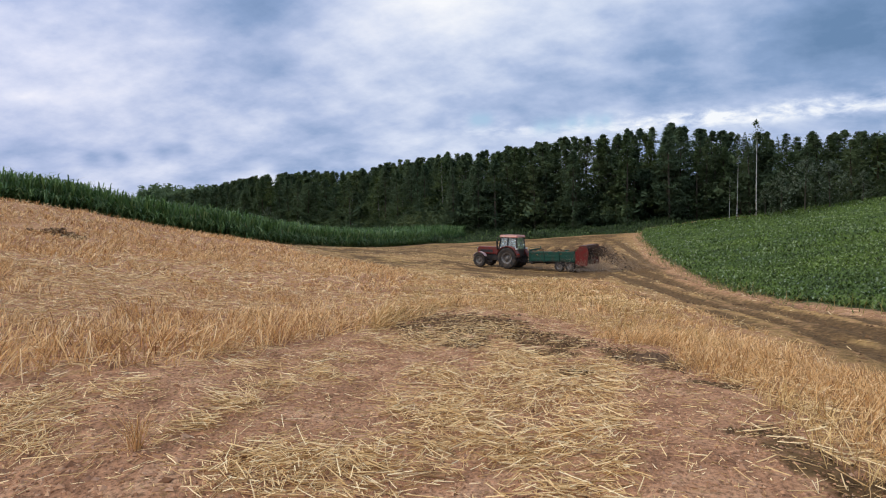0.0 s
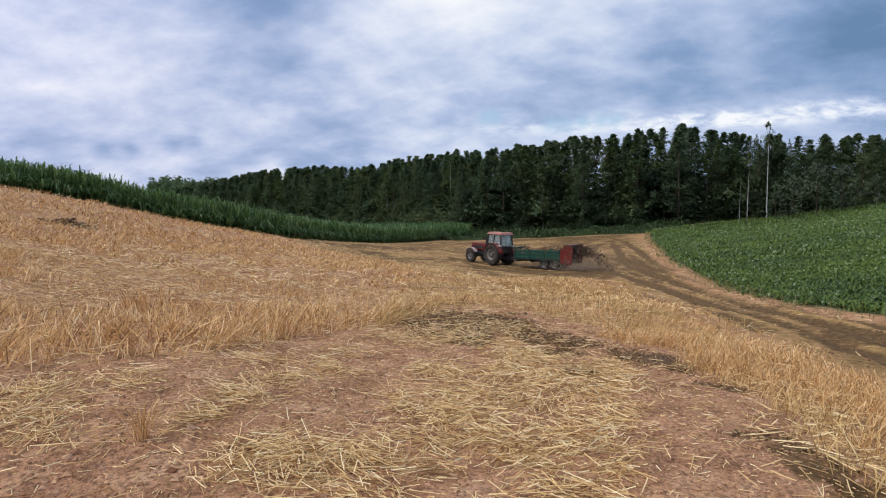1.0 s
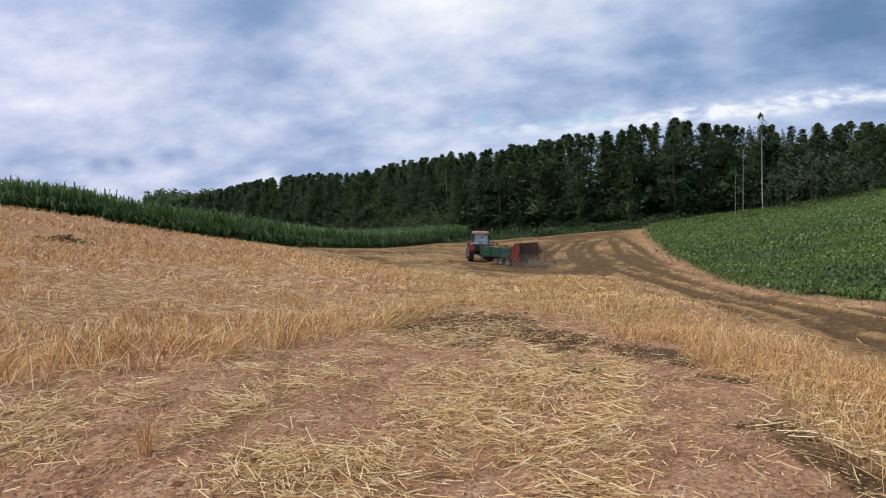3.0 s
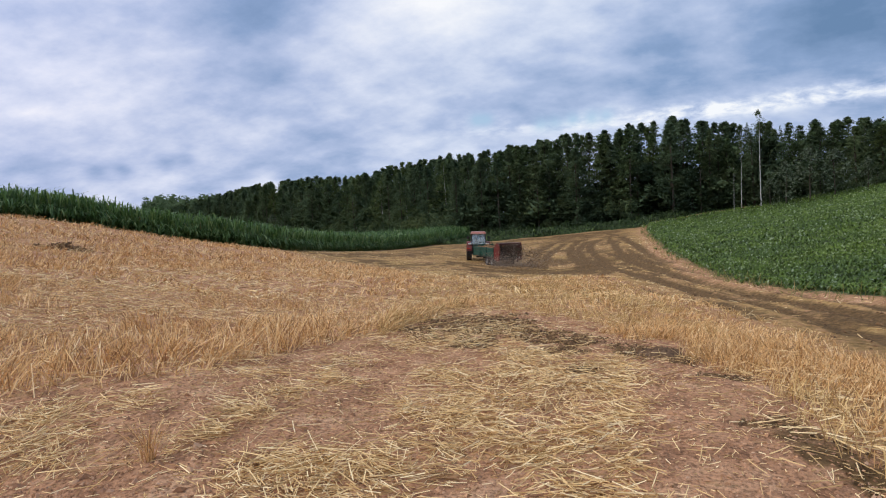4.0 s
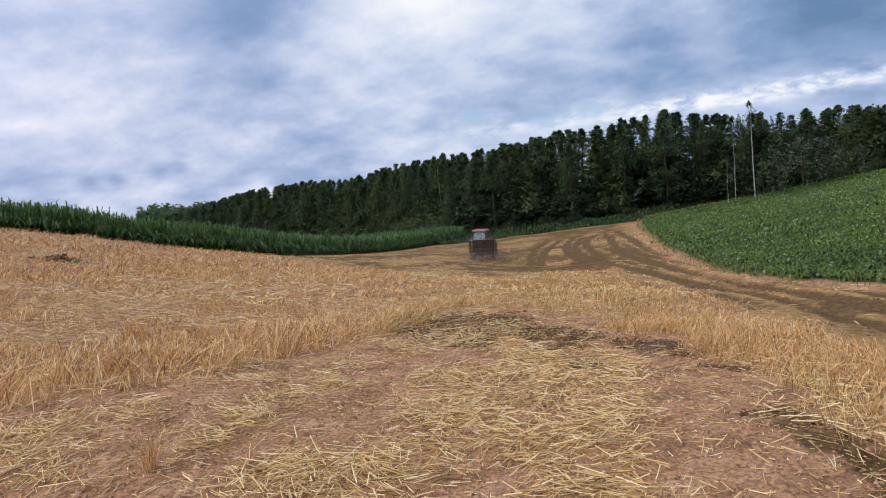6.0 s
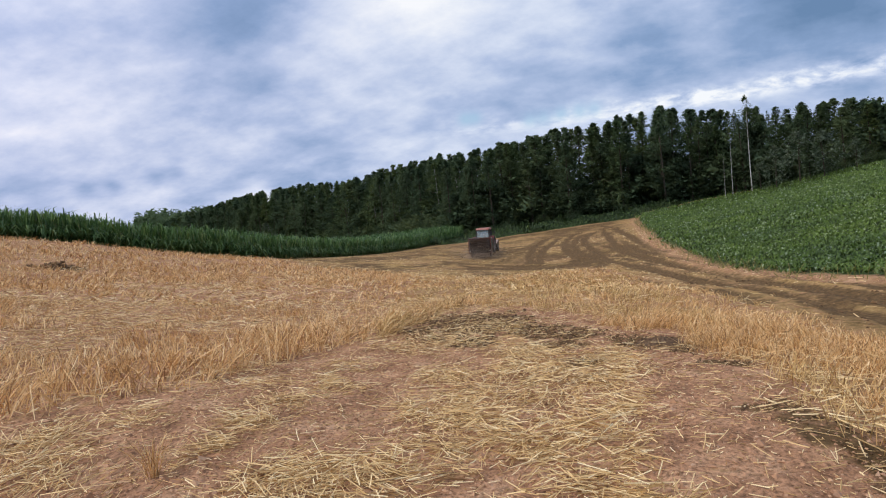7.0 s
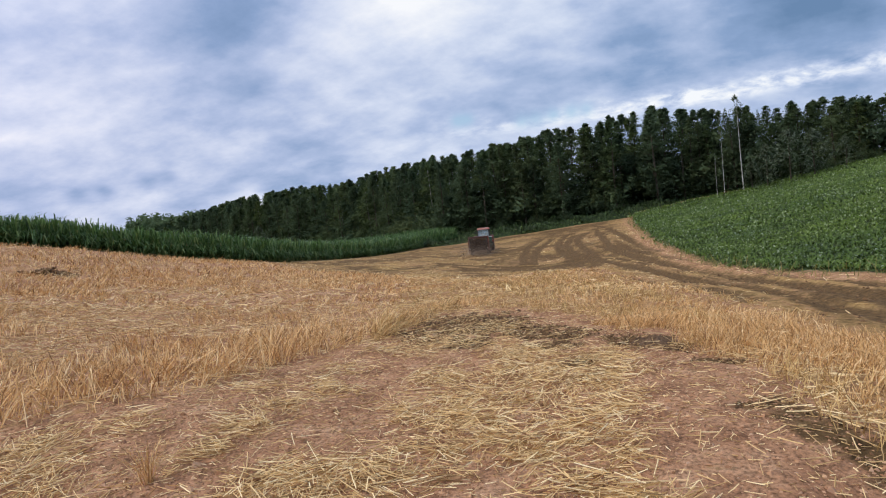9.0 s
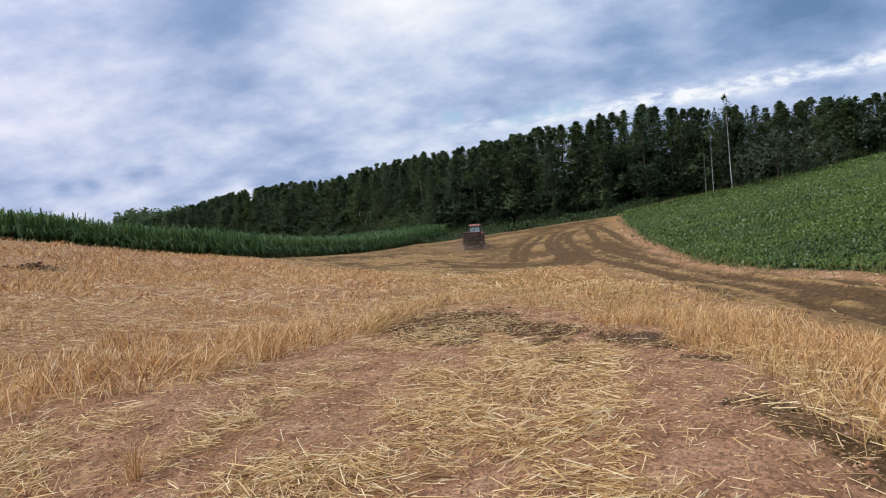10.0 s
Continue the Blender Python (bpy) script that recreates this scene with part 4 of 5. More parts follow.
WOOD = "trees along the edge of the wood"
KINDS = {
    "oak": make_tree("broadleaf_tree", "oak", 17, 0.22, M["leaf"], M["bark"], "dark green broadleaf tree with a dense rounded crown", "tree", WOOD),
    "alder": make_tree("alder_tree", "alder", 19, 0.18, M["leaf"], M["bark"], "tall dark green alder with an uneven crown", "tree", WOOD),
    "alder2": make_tree("alder_tree", "alder", 20, 0.18, M["leaf"], M["bark"], "tall dark green alder with an uneven crown", "tree", WOOD),
    "pine": make_tree("pine_tree", "pine", 21, 0.2, M["needle"], M["bark"], "tall dark pine with a high ragged crown", "tree", WOOD),
    "spruce": make_tree("spruce_tree", "spruce", 20, 0.2, M["needle"], M["bark"], "dark green pointed spruce with drooping branches", "tree", WOOD),
    "birch": make_tree("birch_tree", "birch", 18, 0.13, M["birch_leaf"], M["birch_bark"], "slender birch with pale trunk and lighter green crown", "tree", WOOD, (0.02, 0)),
    "poplar": make_tree("aspen_tree", "poplar", 18, 0.16, M["birch_leaf"], M["bark"], "narrow aspen with mid-green foliage", "tree", WOOD),
}
EDGE = rounded([(100, 78), (74, 96), (47, 104), (30, 105), (13, 107.5), (0, 115), (-9, 136), (-30, 162), (-64, 190), (-110, 225)], 2)


def along(line, step):
    """Places and normals at even steps along a line."""
    out, left = [], 0.0
    for (ax, ay), (bx, by) in zip(line, line[1:]):
        l = math.hypot(bx - ax, by - ay)
        while left < l:
            s = left / l
            out.append((ax + (bx - ax) * s, ay + (by - ay) * s, -(ay - by) / l, (ax - bx) / l))
            left += step
        left -= l
    return out


# top line of the wood: azimuth and elevation from the field path, in degrees
SKYLINE = [(-30, 2.6), (-27.2, 2.73), (-23.5, 3.35), (-18.5, 4.61), (-13.2, 5.2), (-10, 5.15), (-7.8, 5.39), (-2.4, 6.54), (1.2, 6.9), (5.7, 6.95), (6.8, 7.38), (7.9, 7.17), (11.2, 7.9), (14.7, 8.04), (16.5, 7.82),
           (18.3, 8.97), (20.6, 8.81), (23.4, 8.25), (25.7, 7.66), (28.3, 7.5), (31.2, 6.87), (33.6, 7.05), (35.1, 7.0), (36.9, 6.4), (45, 6.4)]


def plant_wood():
    used, g = set(), random.Random(3)
    tall = {k: max(w.co.z for piece in v.children for w in piece.data.vertices) for k, v in KINDS.items()}
    for depth, step, lo, hi in ((0, 3.1, 0.70, 0.96), (3, 3.0, 0.80, 1.0), (6.5, 3.1, 0.88, 1.02), (10.5, 3.2, 0.92, 1.02), (15, 3.6, 0.94, 1.03), (20, 4.2, 0.95, 1.03)):
        for x, y, nx, ny in along(EDGE, step):
            if nx * x + ny * y < 0:
                nx, ny = -nx, -ny
            x, y = x + nx * depth + g.gauss(0, 0.8), y + ny * depth + g.gauss(0, 1.2)
            az = math.degrees(math.atan2(x, y))
            names = (("alder", 3), ("alder2", 3), ("pine", 1.4), ("oak", 1.2), ("birch", 1.0), ("spruce", 0.8), ("poplar", 2.5))
            if az > 26:
                names = (("spruce", 2.6), ("pine", 0.8), ("birch", 1.8), ("alder", 2), ("oak", 1), ("poplar", 1.5))
            elif az < -6:
                names = (("oak", 4), ("alder", 2), ("alder2", 2), ("poplar", 2), ("birch", 0.8))
            kind = g.choices([k for k, _ in names], [w for _, w in names])[0]
            z = float(ground(x, y)) - 0.1
            line = float(np.interp(az, *zip(*SKYLINE)))
            h = max(1.6 + math.hypot(x, y) * math.tan(radians(line)) - z, 4.0) * g.uniform(lo, hi) / tall[kind]
            wide = max(h, 0.75)
            place = Matrix.LocRotScale((x, y, z), Euler((g.gauss(0, 0.02), g.gauss(0, 0.02), g.uniform(0, 6.28))), None)
            if kind not in used:
                used.add(kind)
                KINDS[kind].matrix_basis = place
                KINDS[kind].scale = (wide * 1.4, wide * 1.4, h)
            else:
                t = copy_thing(KINDS[kind], place)
                t.scale = (wide * g.uniform(1.15, 1.7), wide * g.uniform(1.15, 1.7), h)


plant_wood()
tall = make_tree("tall_birch", "snag", 16.3, 0.11, M["birch_leaf"], M["birch_bark"], "tall bare white birch trunk with a tiny top crown", "tree", WOOD, (-0.012, 0))
tall.matrix_basis = pose(52.7, 97.3, float(ground(52.7, 97.3)))
for bx_, by_, bh_ in ((49.9, 98.2, 0.72), (48.9, 98.8, 0.5)):
    thin = copy_thing(tall, pose(bx_, by_, float(ground(bx_, by_)), 0, 2, 40))
    thin.scale = (bh_ * 0.8, bh_ * 0.8, bh_)


def plant_bushes():
    g = random.Random(8)
    bush = make_tree("edge_bush", "bush", 3.0, 0.05, M["leaf"], M["bark"], "low dark green bush at the foot of the wood", "bush", "bushes along the wood")
    willow = make_tree("willow_bush", "bush", 5.5, 0.08, M["willow"], M["bark"], "rounded grey-green willow bush", "bush", "willow bushes")
    first = True
    for x, y, nx, ny in along(EDGE, 1.25):
        if y > 175:
            continue
        if nx * x + ny * y < 0:
            nx, ny = -nx, -ny
        d = g.uniform(-3.4, 6.5)
        x, y = x + nx * d, y + ny * d
        h = g.uniform(0.45, 1.15) if d < -1.5 else g.uniform(1.2, 2.6) if d < 2 else g.uniform(2.2, 3.6)
        ob = bush if first else copy_thing(bush, pose(x, y, float(ground(x, y)) - 0.1, 0, 0, g.uniform(0, 360)))
        ob.matrix_basis = pose(x, y, float(ground(x, y)) - 0.1, 0, 0, g.uniform(0, 360))
        ob.scale = (h * 1.2, h * 1.2, h)
        first = False
    for i, (x, y, h) in enumerate(((55.5, 95, 1.25), (58.5, 93.5, 1.5), (61.5, 92, 1.35), (53.5, 96, 0.85), (-52, 172, 1.3), (66, 91, 0.9))):
        ob = willow if i == 0 else copy_thing(willow, pose(x, y, 0))
        ob.matrix_basis = pose(x, y, float(ground(x, y)) - 0.1, 0, 0, 70 * i)
        ob.scale = (h, h, h)


plant_bushes()


def far_wood():
    """The wooded hill beyond."""
    pts, sz, bases = [], [], []
    g = np.random.default_rng(5)
    for _ in range(560):
        x, y = g.uniform(-330, -50), g.uniform(215, 420)
        if y < 195 - 0.5 * (x + 64) or (x > -70 and y < 230) or math.degrees(math.atan2(x, y)) < -27.5:
            continue
        h = g.uniform(8, 12)
        k = 130
        d = unit(g.normal(size=(k, 3))) * (0.5 + 0.5 * g.random((k, 1)))
        z = float(land(x, y))
        pts.append(np.array((x, y, z + h * 0.58)) + d * np.array((h * 0.26, h * 0.26, h * 0.43)))
        sz.append(g.uniform(0.7, 1.4, k))
    stuff("distant_wood", *cards(np.concatenate(pts), np.concatenate(sz), 0.6), M["leaf"], "dark wooded hill far beyond the fields", "wood")


far_wood()


# ---- tractor and spreader ----
def bm_box(bm, x, y, z, sx, sy, sz, bevel=0.0, top=(1, 1), skew=(0, 0)):
    """A box round (x, y, z); its top is scaled by top and shifted by skew."""
    vs = []
    for k in (-1, 1):
        for i, j in ((-1, -1), (1, -1), (1, 1), (-1, 1)):
            tx, ty = top if k > 0 else (1, 1)
            ox, oy = skew if k > 0 else (0, 0)
            vs.append(bm.verts.new((x + i * sx / 2 * tx + ox, y + j * sy / 2 * ty + oy, z + k * sz / 2)))
    fs = [bm.faces.new([vs[i] for i in q]) for q in ((3, 2, 1, 0), (4, 5, 6, 7), (0, 1, 5, 4), (1, 2, 6, 5), (2, 3, 7, 6), (3, 0, 4, 7))]
    if bevel:
        es = {e for f in fs for e in f.edges}
        bmesh.ops.bevel(bm, geom=list(es), offset=bevel, segments=2, affect="EDGES", profile=0.6)
    return bm


def bm_plate(bm, outline, x, thick):
    """A plate in the y-z plane, thick along x."""
    a = [bm.verts.new((x - thick / 2, y, z)) for y, z in outline]
    b = [bm.verts.new((x + thick / 2, y, z)) for y, z in outline]
    bm.faces.new(a)
    bm.faces.new(b[::-1])
    for i in range(len(a)):
        j = (i + 1) % len(a)
        bm.faces.new((a[i], a[j], b[j], b[i]))
    return bm


def bm_lathe(bm, profile, n=28):
    """A ring round the x axis from (x, radius) points, closed on itself."""
    rings = [[bm.verts.new((x, r * math.cos(2 * math.pi * i / n), r * math.sin(2 * math.pi * i / n))) for x, r in profile] for i in range(n)]
    for i in range(n):
        for k in range(len(profile)):
            a, b, m = rings[i], rings[(i + 1) % n], (k + 1) % len(profile)
            bm.faces.new((a[k], a[m], b[m], b[k]))
    return bm


def bm_rod(bm, p, q, r, n=8):
    p, q = Vector(p), Vector(q)
    m = (q - p).to_track_quat("Z", "Y").to_matrix().to_4x4()
    a = [bm.verts.new(p + m.to_3x3() @ Vector((r * math.cos(6.2832 * i / n), r * math.sin(6.2832 * i / n), 0))) for i in range(n)]
    b = [bm.verts.new(v.co + (q - p)) for v in a]
    bm.faces.new(a[::-1])
    bm.faces.new(b)
    for i in range(n):
        bm.faces.new((a[i], a[(i + 1) % n], b[(i + 1) % n], b[i]))
    return bm


def wheel(name, parent, at, radius, width, rim, lugs, outer):
    """A rim with its hub, and a lugged tyre on it. outer: +1 when the outside looks along +x."""
    bm = bmesh.new()
    w = width * 0.42
    bm_lathe(bm, [(-w, rim), (w, rim), (w * 0.9, rim * 0.9), (w * 0.2 * outer, rim * 0.72), (w * 0.2 * outer - 0.02, rim * 0.2), (-w * 0.2, rim * 0.72), (-w * 0.9, rim * 0.9)], 24)
    bm_lathe(bm, [(w * 0.2 * outer, 0.01), (w * 0.2 * outer, rim * 0.3), (w * 0.8 * outer, rim * 0.24), (w * 0.85 * outer, 0.01)], 12)
    for i in range(8):
        a = 6.2832 * i / 8
        bm_rod(bm, (w * 0.2 * outer, rim * 0.5 * math.cos(a), rim * 0.5 * math.sin(a)), (w * 0.35 * outer, rim * 0.5 * math.cos(a), rim * 0.5 * math.sin(a)), rim * 0.07, 6)
    hub = part(name, bm, M["rim"], parent)
    hub.location = at
    bm = bmesh.new()
    h = width / 2
    bm_lathe(bm, [(-h * 0.78, rim * 0.98), (-h, (rim + radius) / 2), (-h * 0.9, radius * 0.93), (-h * 0.6, radius * 0.965), (h * 0.6, radius * 0.965), (h * 0.9, radius * 0.93), (h, (rim + radius) / 2), (h * 0.78, rim * 0.98)], 36)
    for i in range(lugs * 2):
        a = 6.2832 * i / (lugs * 2)
        side = 1 if i % 2 else -1
        rot = Matrix.Rotation(a, 4, "X") @ Matrix.Translation((side * h * 0.5, 0, radius * 0.965)) @ Matrix.Rotation(side * 0.7, 4, "Z")
        before = len(bm.verts)
        bm_box(bm, 0, 0, 0, h * 1.05, radius * 0.065, radius * 0.07)
        bm.verts.ensure_lookup_table()
        for v in bm.verts[before:]:
            v.co = rot @ v.co
    part("tyre", bm, M["tyre"], hub, "muddy black lugged tyre")
    return hub


def build_tractor():
    """Origin on the ground under the rear axle, +y ahead."""
    T = tagged(new("tractor"), "muddy red four-wheel-drive tractor with cab pulling a spreader", "tractor")
    P = {}
    for s in (-1, 1):
        P["rear%d" % s] = wheel("rear_wheel", T, (s * 0.86, 0, 0.87), 0.87, 0.48, 0.46, 17, s)
        P["front%d" % s] = wheel("front_wheel", T, (s * 0.84, 2.62, 0.58), 0.58, 0.34, 0.31, 15, s)
    bm = bmesh.new()
    bm_box(bm, 0, 1.2, 0.85, 0.5, 2.9, 0.55, 0.04)
    bm_box(bm, 0, 0, 0.84, 1.3, 0.34, 0.4, 0.05)
    bm_box(bm, 0, 2.62, 0.58, 1.3, 0.2, 0.24, 0.03)
    bm_box(bm, 0, 2.75, 0.72, 0.4, 0.9, 0.35, 0.03)
    part("chassis", bm, M["black"], T)
    bm = bmesh.new()
    bm_box(bm, 0, 2.2, 1.38, 0.72, 1.95, 0.58, 0.06, (0.9, 0.98), (0, -0.02))
    part("bonnet", bm, M["red"], T)
    bm = bmesh.new()
    bm_box(bm, 0, 3.2, 1.33, 0.6, 0.06, 0.5, 0.015)
    for k in range(5):
        bm_box(bm, 0, 3.235, 1.15 + 0.09 * k, 0.54, 0.02, 0.03)
    part("grille", bm, M["black"], T)
    for s in (-1, 1):
        bm = bmesh.new()
        bm_box(bm, s * 0.2, 3.25, 1.52, 0.18, 0.04, 0.12, 0.01)
        part("headlight", bm, M["lamp"], T, "clear headlight")
        bm = bmesh.new()
        bm_box(bm, s * 0.365, 2.3, 1.33, 0.012, 1.2, 0.22, 0.004)
        part("side_vent", bm, M["black"], T)
    bm = bmesh.new()
    bm_box(bm, 0, 3.32, 0.8, 0.7, 0.16, 0.34, 0.03)
    part("front_weight", bm, M["black"], T)
    # rear wings arch over the wheels
    for s in (-1, 1):
        arc = [(0.98 * math.cos(a), 0.84 + 0.98 * math.sin(a)) for a in np.linspace(radians(15), radians(172), 14)]
        inner = [(y * 0.95, 0.84 + (z - 0.84) * 0.95) for y, z in arc[::-1]]
        bm = bmesh.new()
        bm_plate(bm, arc + inner, s * 0.84, 0.5)
        part("rear_fender", bm, M["red"], T)
        bm = bmesh.new()
        bm_plate(bm, [(0.9, 1.25), (0.55, 1.75), (-0.55, 1.75), (-0.85, 1.25), (-0.6, 0.95), (0.7, 0.95)], s * 0.62, 0.04)
        part("cab_side", bm, M["red"], T)
        arc = [(2.62 + 0.68 * math.cos(a), 0.58 + 0.68 * math.sin(a)) for a in np.linspace(radians(25), radians(150), 10)]
        inner = [(2.62 + (y - 2.62) * 0.95, 0.58 + (z - 0.58) * 0.95) for y, z in arc[::-1]]
        bm = bmesh.new()
        bm_plate(bm, arc + inner, s * 0.84, 0.36)
        part("front_fender", bm, M["pale"], T, "faded pale front mudguard")
        bm = bmesh.new()
        bm_box(bm, s * 0.9, -0.99, 1.2, 0.3, 0.05, 0.1, 0.01)
        part("tail_light", bm, M["tail"], T, "red tail light")
        bm = bmesh.new()
        bm_box(bm, s * 0.8, -0.78, 1.62, 0.3, 0.1, 0.12, 0.015)
        part("work_lamp", bm, M["lamp"], T, "pale work lamp on the fender")
    # cab
    bm = bmesh.new()
    bm_box(bm, 0, 0.1, 1.28, 1.2, 1.55, 0.6, 0.03)
    part("cab_floor", bm, M["black"], T)
    corners = {(s, e): ((s * 0.68, y0, 1.55), (s * 0.62, y1, 2.52)) for s in (-1, 1) for e, y0, y1 in (("front", 0.92, 0.78), ("mid", 0.15, 0.12), ("rear", -0.72, -0.6))}
    for key, (p, q) in corners.items():
        part("cab_pillar", bm_rod(bmesh.new(), p, q, 0.06, 6), M["black"], T)
    for e, y0, y1 in (("front", 0.92, 0.78), ("rear", -0.72, -0.6)):
        bm = bmesh.new()
        f = [bm.verts.new(v) for v in ((-0.66, y0, 1.57), (0.66, y0, 1.57), (0.6, y1, 2.5), (-0.6, y1, 2.5))]
        bm.faces.new(f)
        bmesh.ops.solidify(bm, geom=bm.faces[:], thickness=0.01)
        ob = part("cab_window", bm, M["glass"], T)
        ob.visible_shadow = False
    for s in (-1, 1):
        for (ya, yb), (yc, yd) in (((0.9, 0.17), (0.14, 0.76)), ((0.13, -0.7), (-0.58, 0.1))):
            bm = bmesh.new()
            f = [bm.verts.new(v) for v in ((s * 0.675, ya, 1.57), (s * 0.675, yb, 1.57), (s * 0.615, yc, 2.5), (s * 0.615, yd, 2.5))]
            bm.faces.new(f)
            bmesh.ops.solidify(bm, geom=bm.faces[:], thickness=0.01)
            ob = part("cab_window", bm, M["glass"], T)
            ob.visible_shadow = False
    bm = bmesh.new()
    bm_box(bm, 0, 0.08, 2.6, 1.46, 1.72, 0.2, 0.06, (0.86, 0.86))
    part("cab_roof", bm, M["roof"], T, "red cab roof with the sky's pale reflection in its colour")
    bm = bmesh.new()
    bm_box(bm, 0, 0.05, 1.62, 0.5, 0.5, 0.12, 0.03)
    bm_box(bm, 0, -0.2, 1.92, 0.48, 0.12, 0.55, 0.04)
    part("seat", bm, M["seat"], T)
    bm = bmesh.new()
    bm_rod(bm, (0, 0.75, 1.5), (0, 0.55, 1.95), 0.025)
    bm_rod(bm, (-0.2, 0.52, 1.96), (0.2, 0.52, 1.96), 0.02)
    part("steering_wheel", bm, M["black"], T)
    bm = bmesh.new()
    bm_rod(bm, (-0.43, 1.25, 1.5), (-0.43, 1.25, 2.1), 0.075, 10)
    bm_rod(bm, (-0.43, 1.25, 2.1), (-0.43, 1.2, 2.45), 0.045, 10)
    part("exhaust", bm, M["black"], T)
    for s in (-1, 1):
        bm = bmesh.new()
        bm_rod(bm, (s * 0.66, 0.9, 2.2), (s * 0.95, 0.95, 2.2), 0.012, 6)
        bm_box(bm, s * 0.98, 0.96, 2.12, 0.16, 0.03, 0.26, 0.01)
        part("mirror", bm, M["black"], T)
        bm = bmesh.new()
        for k in range(3):
            bm_box(bm, s * 0.62, 0.98, 0.55 + 0.3 * k, 0.3, 0.22, 0.03, 0.005)
        bm_box(bm, s * 0.5, 1.0, 0.85, 0.03, 0.05, 0.7)
        part("step", bm, M["black"], T)
    bm = bmesh.new()
    bm_box(bm, 0, -0.6, 0.55, 0.14, 1.0, 0.1, 0.02)
    for s in (-1, 1):
        bm_rod(bm, (s * 0.3, -0.2, 0.6), (s * 0.4, -1.0, 0.6), 0.04, 6)
        bm_rod(bm, (s * 0.38, -0.85, 0.6), (s * 0.3, -0.3, 1.2), 0.03, 6)
    part("hitch", bm, M["black"], T)
    return T, P


def build_spreader():
    """Origin on the ground between the axles, +y ahead."""
    S = tagged(new("manure_spreader"), "green two-axle manure spreader with red rear beater housing", "spreader")
    P = {}
    for s in (-1, 1):
        for y in (-0.43, 0.43):
            P["w%d%d" % (s, y > 0)] = wheel("spreader_wheel", S, (s * 0.86, y, 0.39), 0.39, 0.28, 0.22, 12, s)
    bm = bmesh.new()
    for s in (-1, 1):
        bm_box(bm, s * 0.42, 0.75, 0.62, 0.1, 4.6, 0.16, 0.01)
        bm_box(bm, s * 0.62, 0, 0.45, 0.12, 1.1, 0.12, 0.01)
    for y in (-1.4, -0.43, 0.43, 1.6, 2.9):
        bm_box(bm, 0, y, 0.55, 1.5, 0.1, 0.1)
    part("chassis", bm, M["black"], S)
    bm = bmesh.new()
    for s in (-1, 1):
        bm_rod(bm, (s * 0.42, 2.9, 0.6), (0, 4.05, 0.52), 0.05, 6)
    bm_rod(bm, (0, 3.9, 0.52), (0, 4.2, 0.52), 0.06, 8)
    part("drawbar", bm, M["black"], S)
    bm = bmesh.new()
    bm_rod(bm, (0, 2.8, 0.75), (0, 4.3, 0.72), 0.045, 8)
    part("drive_shaft", bm, M["black"], S)
    # box: boards with pressed ribs
    for s in (-1, 1):
        bm = bmesh.new()
        bm_box(bm, s * 0.98, 1.0, 1.13, 0.05, 3.9, 0.74, 0.01)
        for k in range(3):
            bm_box(bm, s * 1.015, 1.0, 0.9 + 0.24 * k, 0.04, 3.86, 0.09, 0.015)
        side = part("side_board", bm, M["green"], S)
        for y in (-0.85, 0.4, 1.65, 2.88):
            bm = bmesh.new()
            bm_box(bm, s * 1.035, y, 1.12, 0.06, 0.09, 0.84, 0.01)
            part("post", bm, M["green_dark"], side)
        bm = bmesh.new()
        bm_plate(bm, [(-0.95, 0.62), (-0.95, 1.46), (-1.3, 1.84), (-1.85, 1.94), (-1.98, 1.5), (-1.85, 0.5), (-1.35, 0.45)], s * 1.02, 0.06)
        part("beater_side", bm, M["red"], S, "red painted side plate")
        bm = bmesh.new()
        bm_box(bm, s * 0.95, -1.75, 0.72, 0.18, 0.05, 0.1, 0.01)
        part("tail_light", bm, M["lamp"], S)
    bm = bmesh.new()
    bm_box(bm, 0, 2.96, 1.2, 2.0, 0.05, 0.9, 0.01)
    for x in (-0.6, 0, 0.6):
        bm_box(bm, x, 3.0, 1.2, 0.08, 0.05, 0.86, 0.01)
    bm_box(bm, 0, 2.98, 1.78, 1.9, 0.04, 0.03)
    for x in (-0.9, 0, 0.9):
        bm_box(bm, x, 2.98, 1.7, 0.04, 0.04, 0.2)
    part("front_board", bm, M["green"], S)
    bm = bmesh.new()
    bm_box(bm, 0, 0.75, 0.74, 1.95, 4.4, 0.06)
    part("floor", bm, M["black"], S)
    bm = bmesh.new()
    bm_box(bm, 0, -1.58, 1.92, 2.1, 0.5, 0.05, 0.01)
    bm_box(bm, 0, -1.84, 1.84, 2.1, 0.05, 0.16, 0.01)
    part("hood", bm, M["hood"], S, "mud-caked dark red hood")
    # Added black panel with ribs: it makes the opening past the beaters dark.
    bm = bmesh.new()
    bm_box(bm, 0, -1.12, 1.1, 1.96, 0.06, 1.2, 0.01)
    for x in (-0.7, -0.35, 0, 0.35, 0.7):
        bm_box(bm, x, -1.17, 1.1, 0.06, 0.05, 1.1, 0.01)
    part("rear_grid", bm, M["black"], S, "black ribbed panel added to darken the rear opening")
    for k, (y, z) in enumerate(((-1.35, 1.0), (-1.45, 1.45))):
        bm = bmesh.new()
        bm_rod(bm, (-0.94, 0, 0), (0.94, 0, 0), 0.09, 10)
        for i in range(26):
            a, x = i * 1.35, -0.88 + 1.76 * i / 25
            bm_box(bm, x, 0.17 * math.cos(a), 0.17 * math.sin(a), 0.05, 0.06 + 0.24 * abs(math.cos(a)), 0.06 + 0.24 * abs(math.sin(a)))
        P["beater%d" % k] = part("beater", bm, M["black"], S)
        P["beater%d" % k].location = (0, y, z)
    g = np.random.default_rng(12)
    n = 900
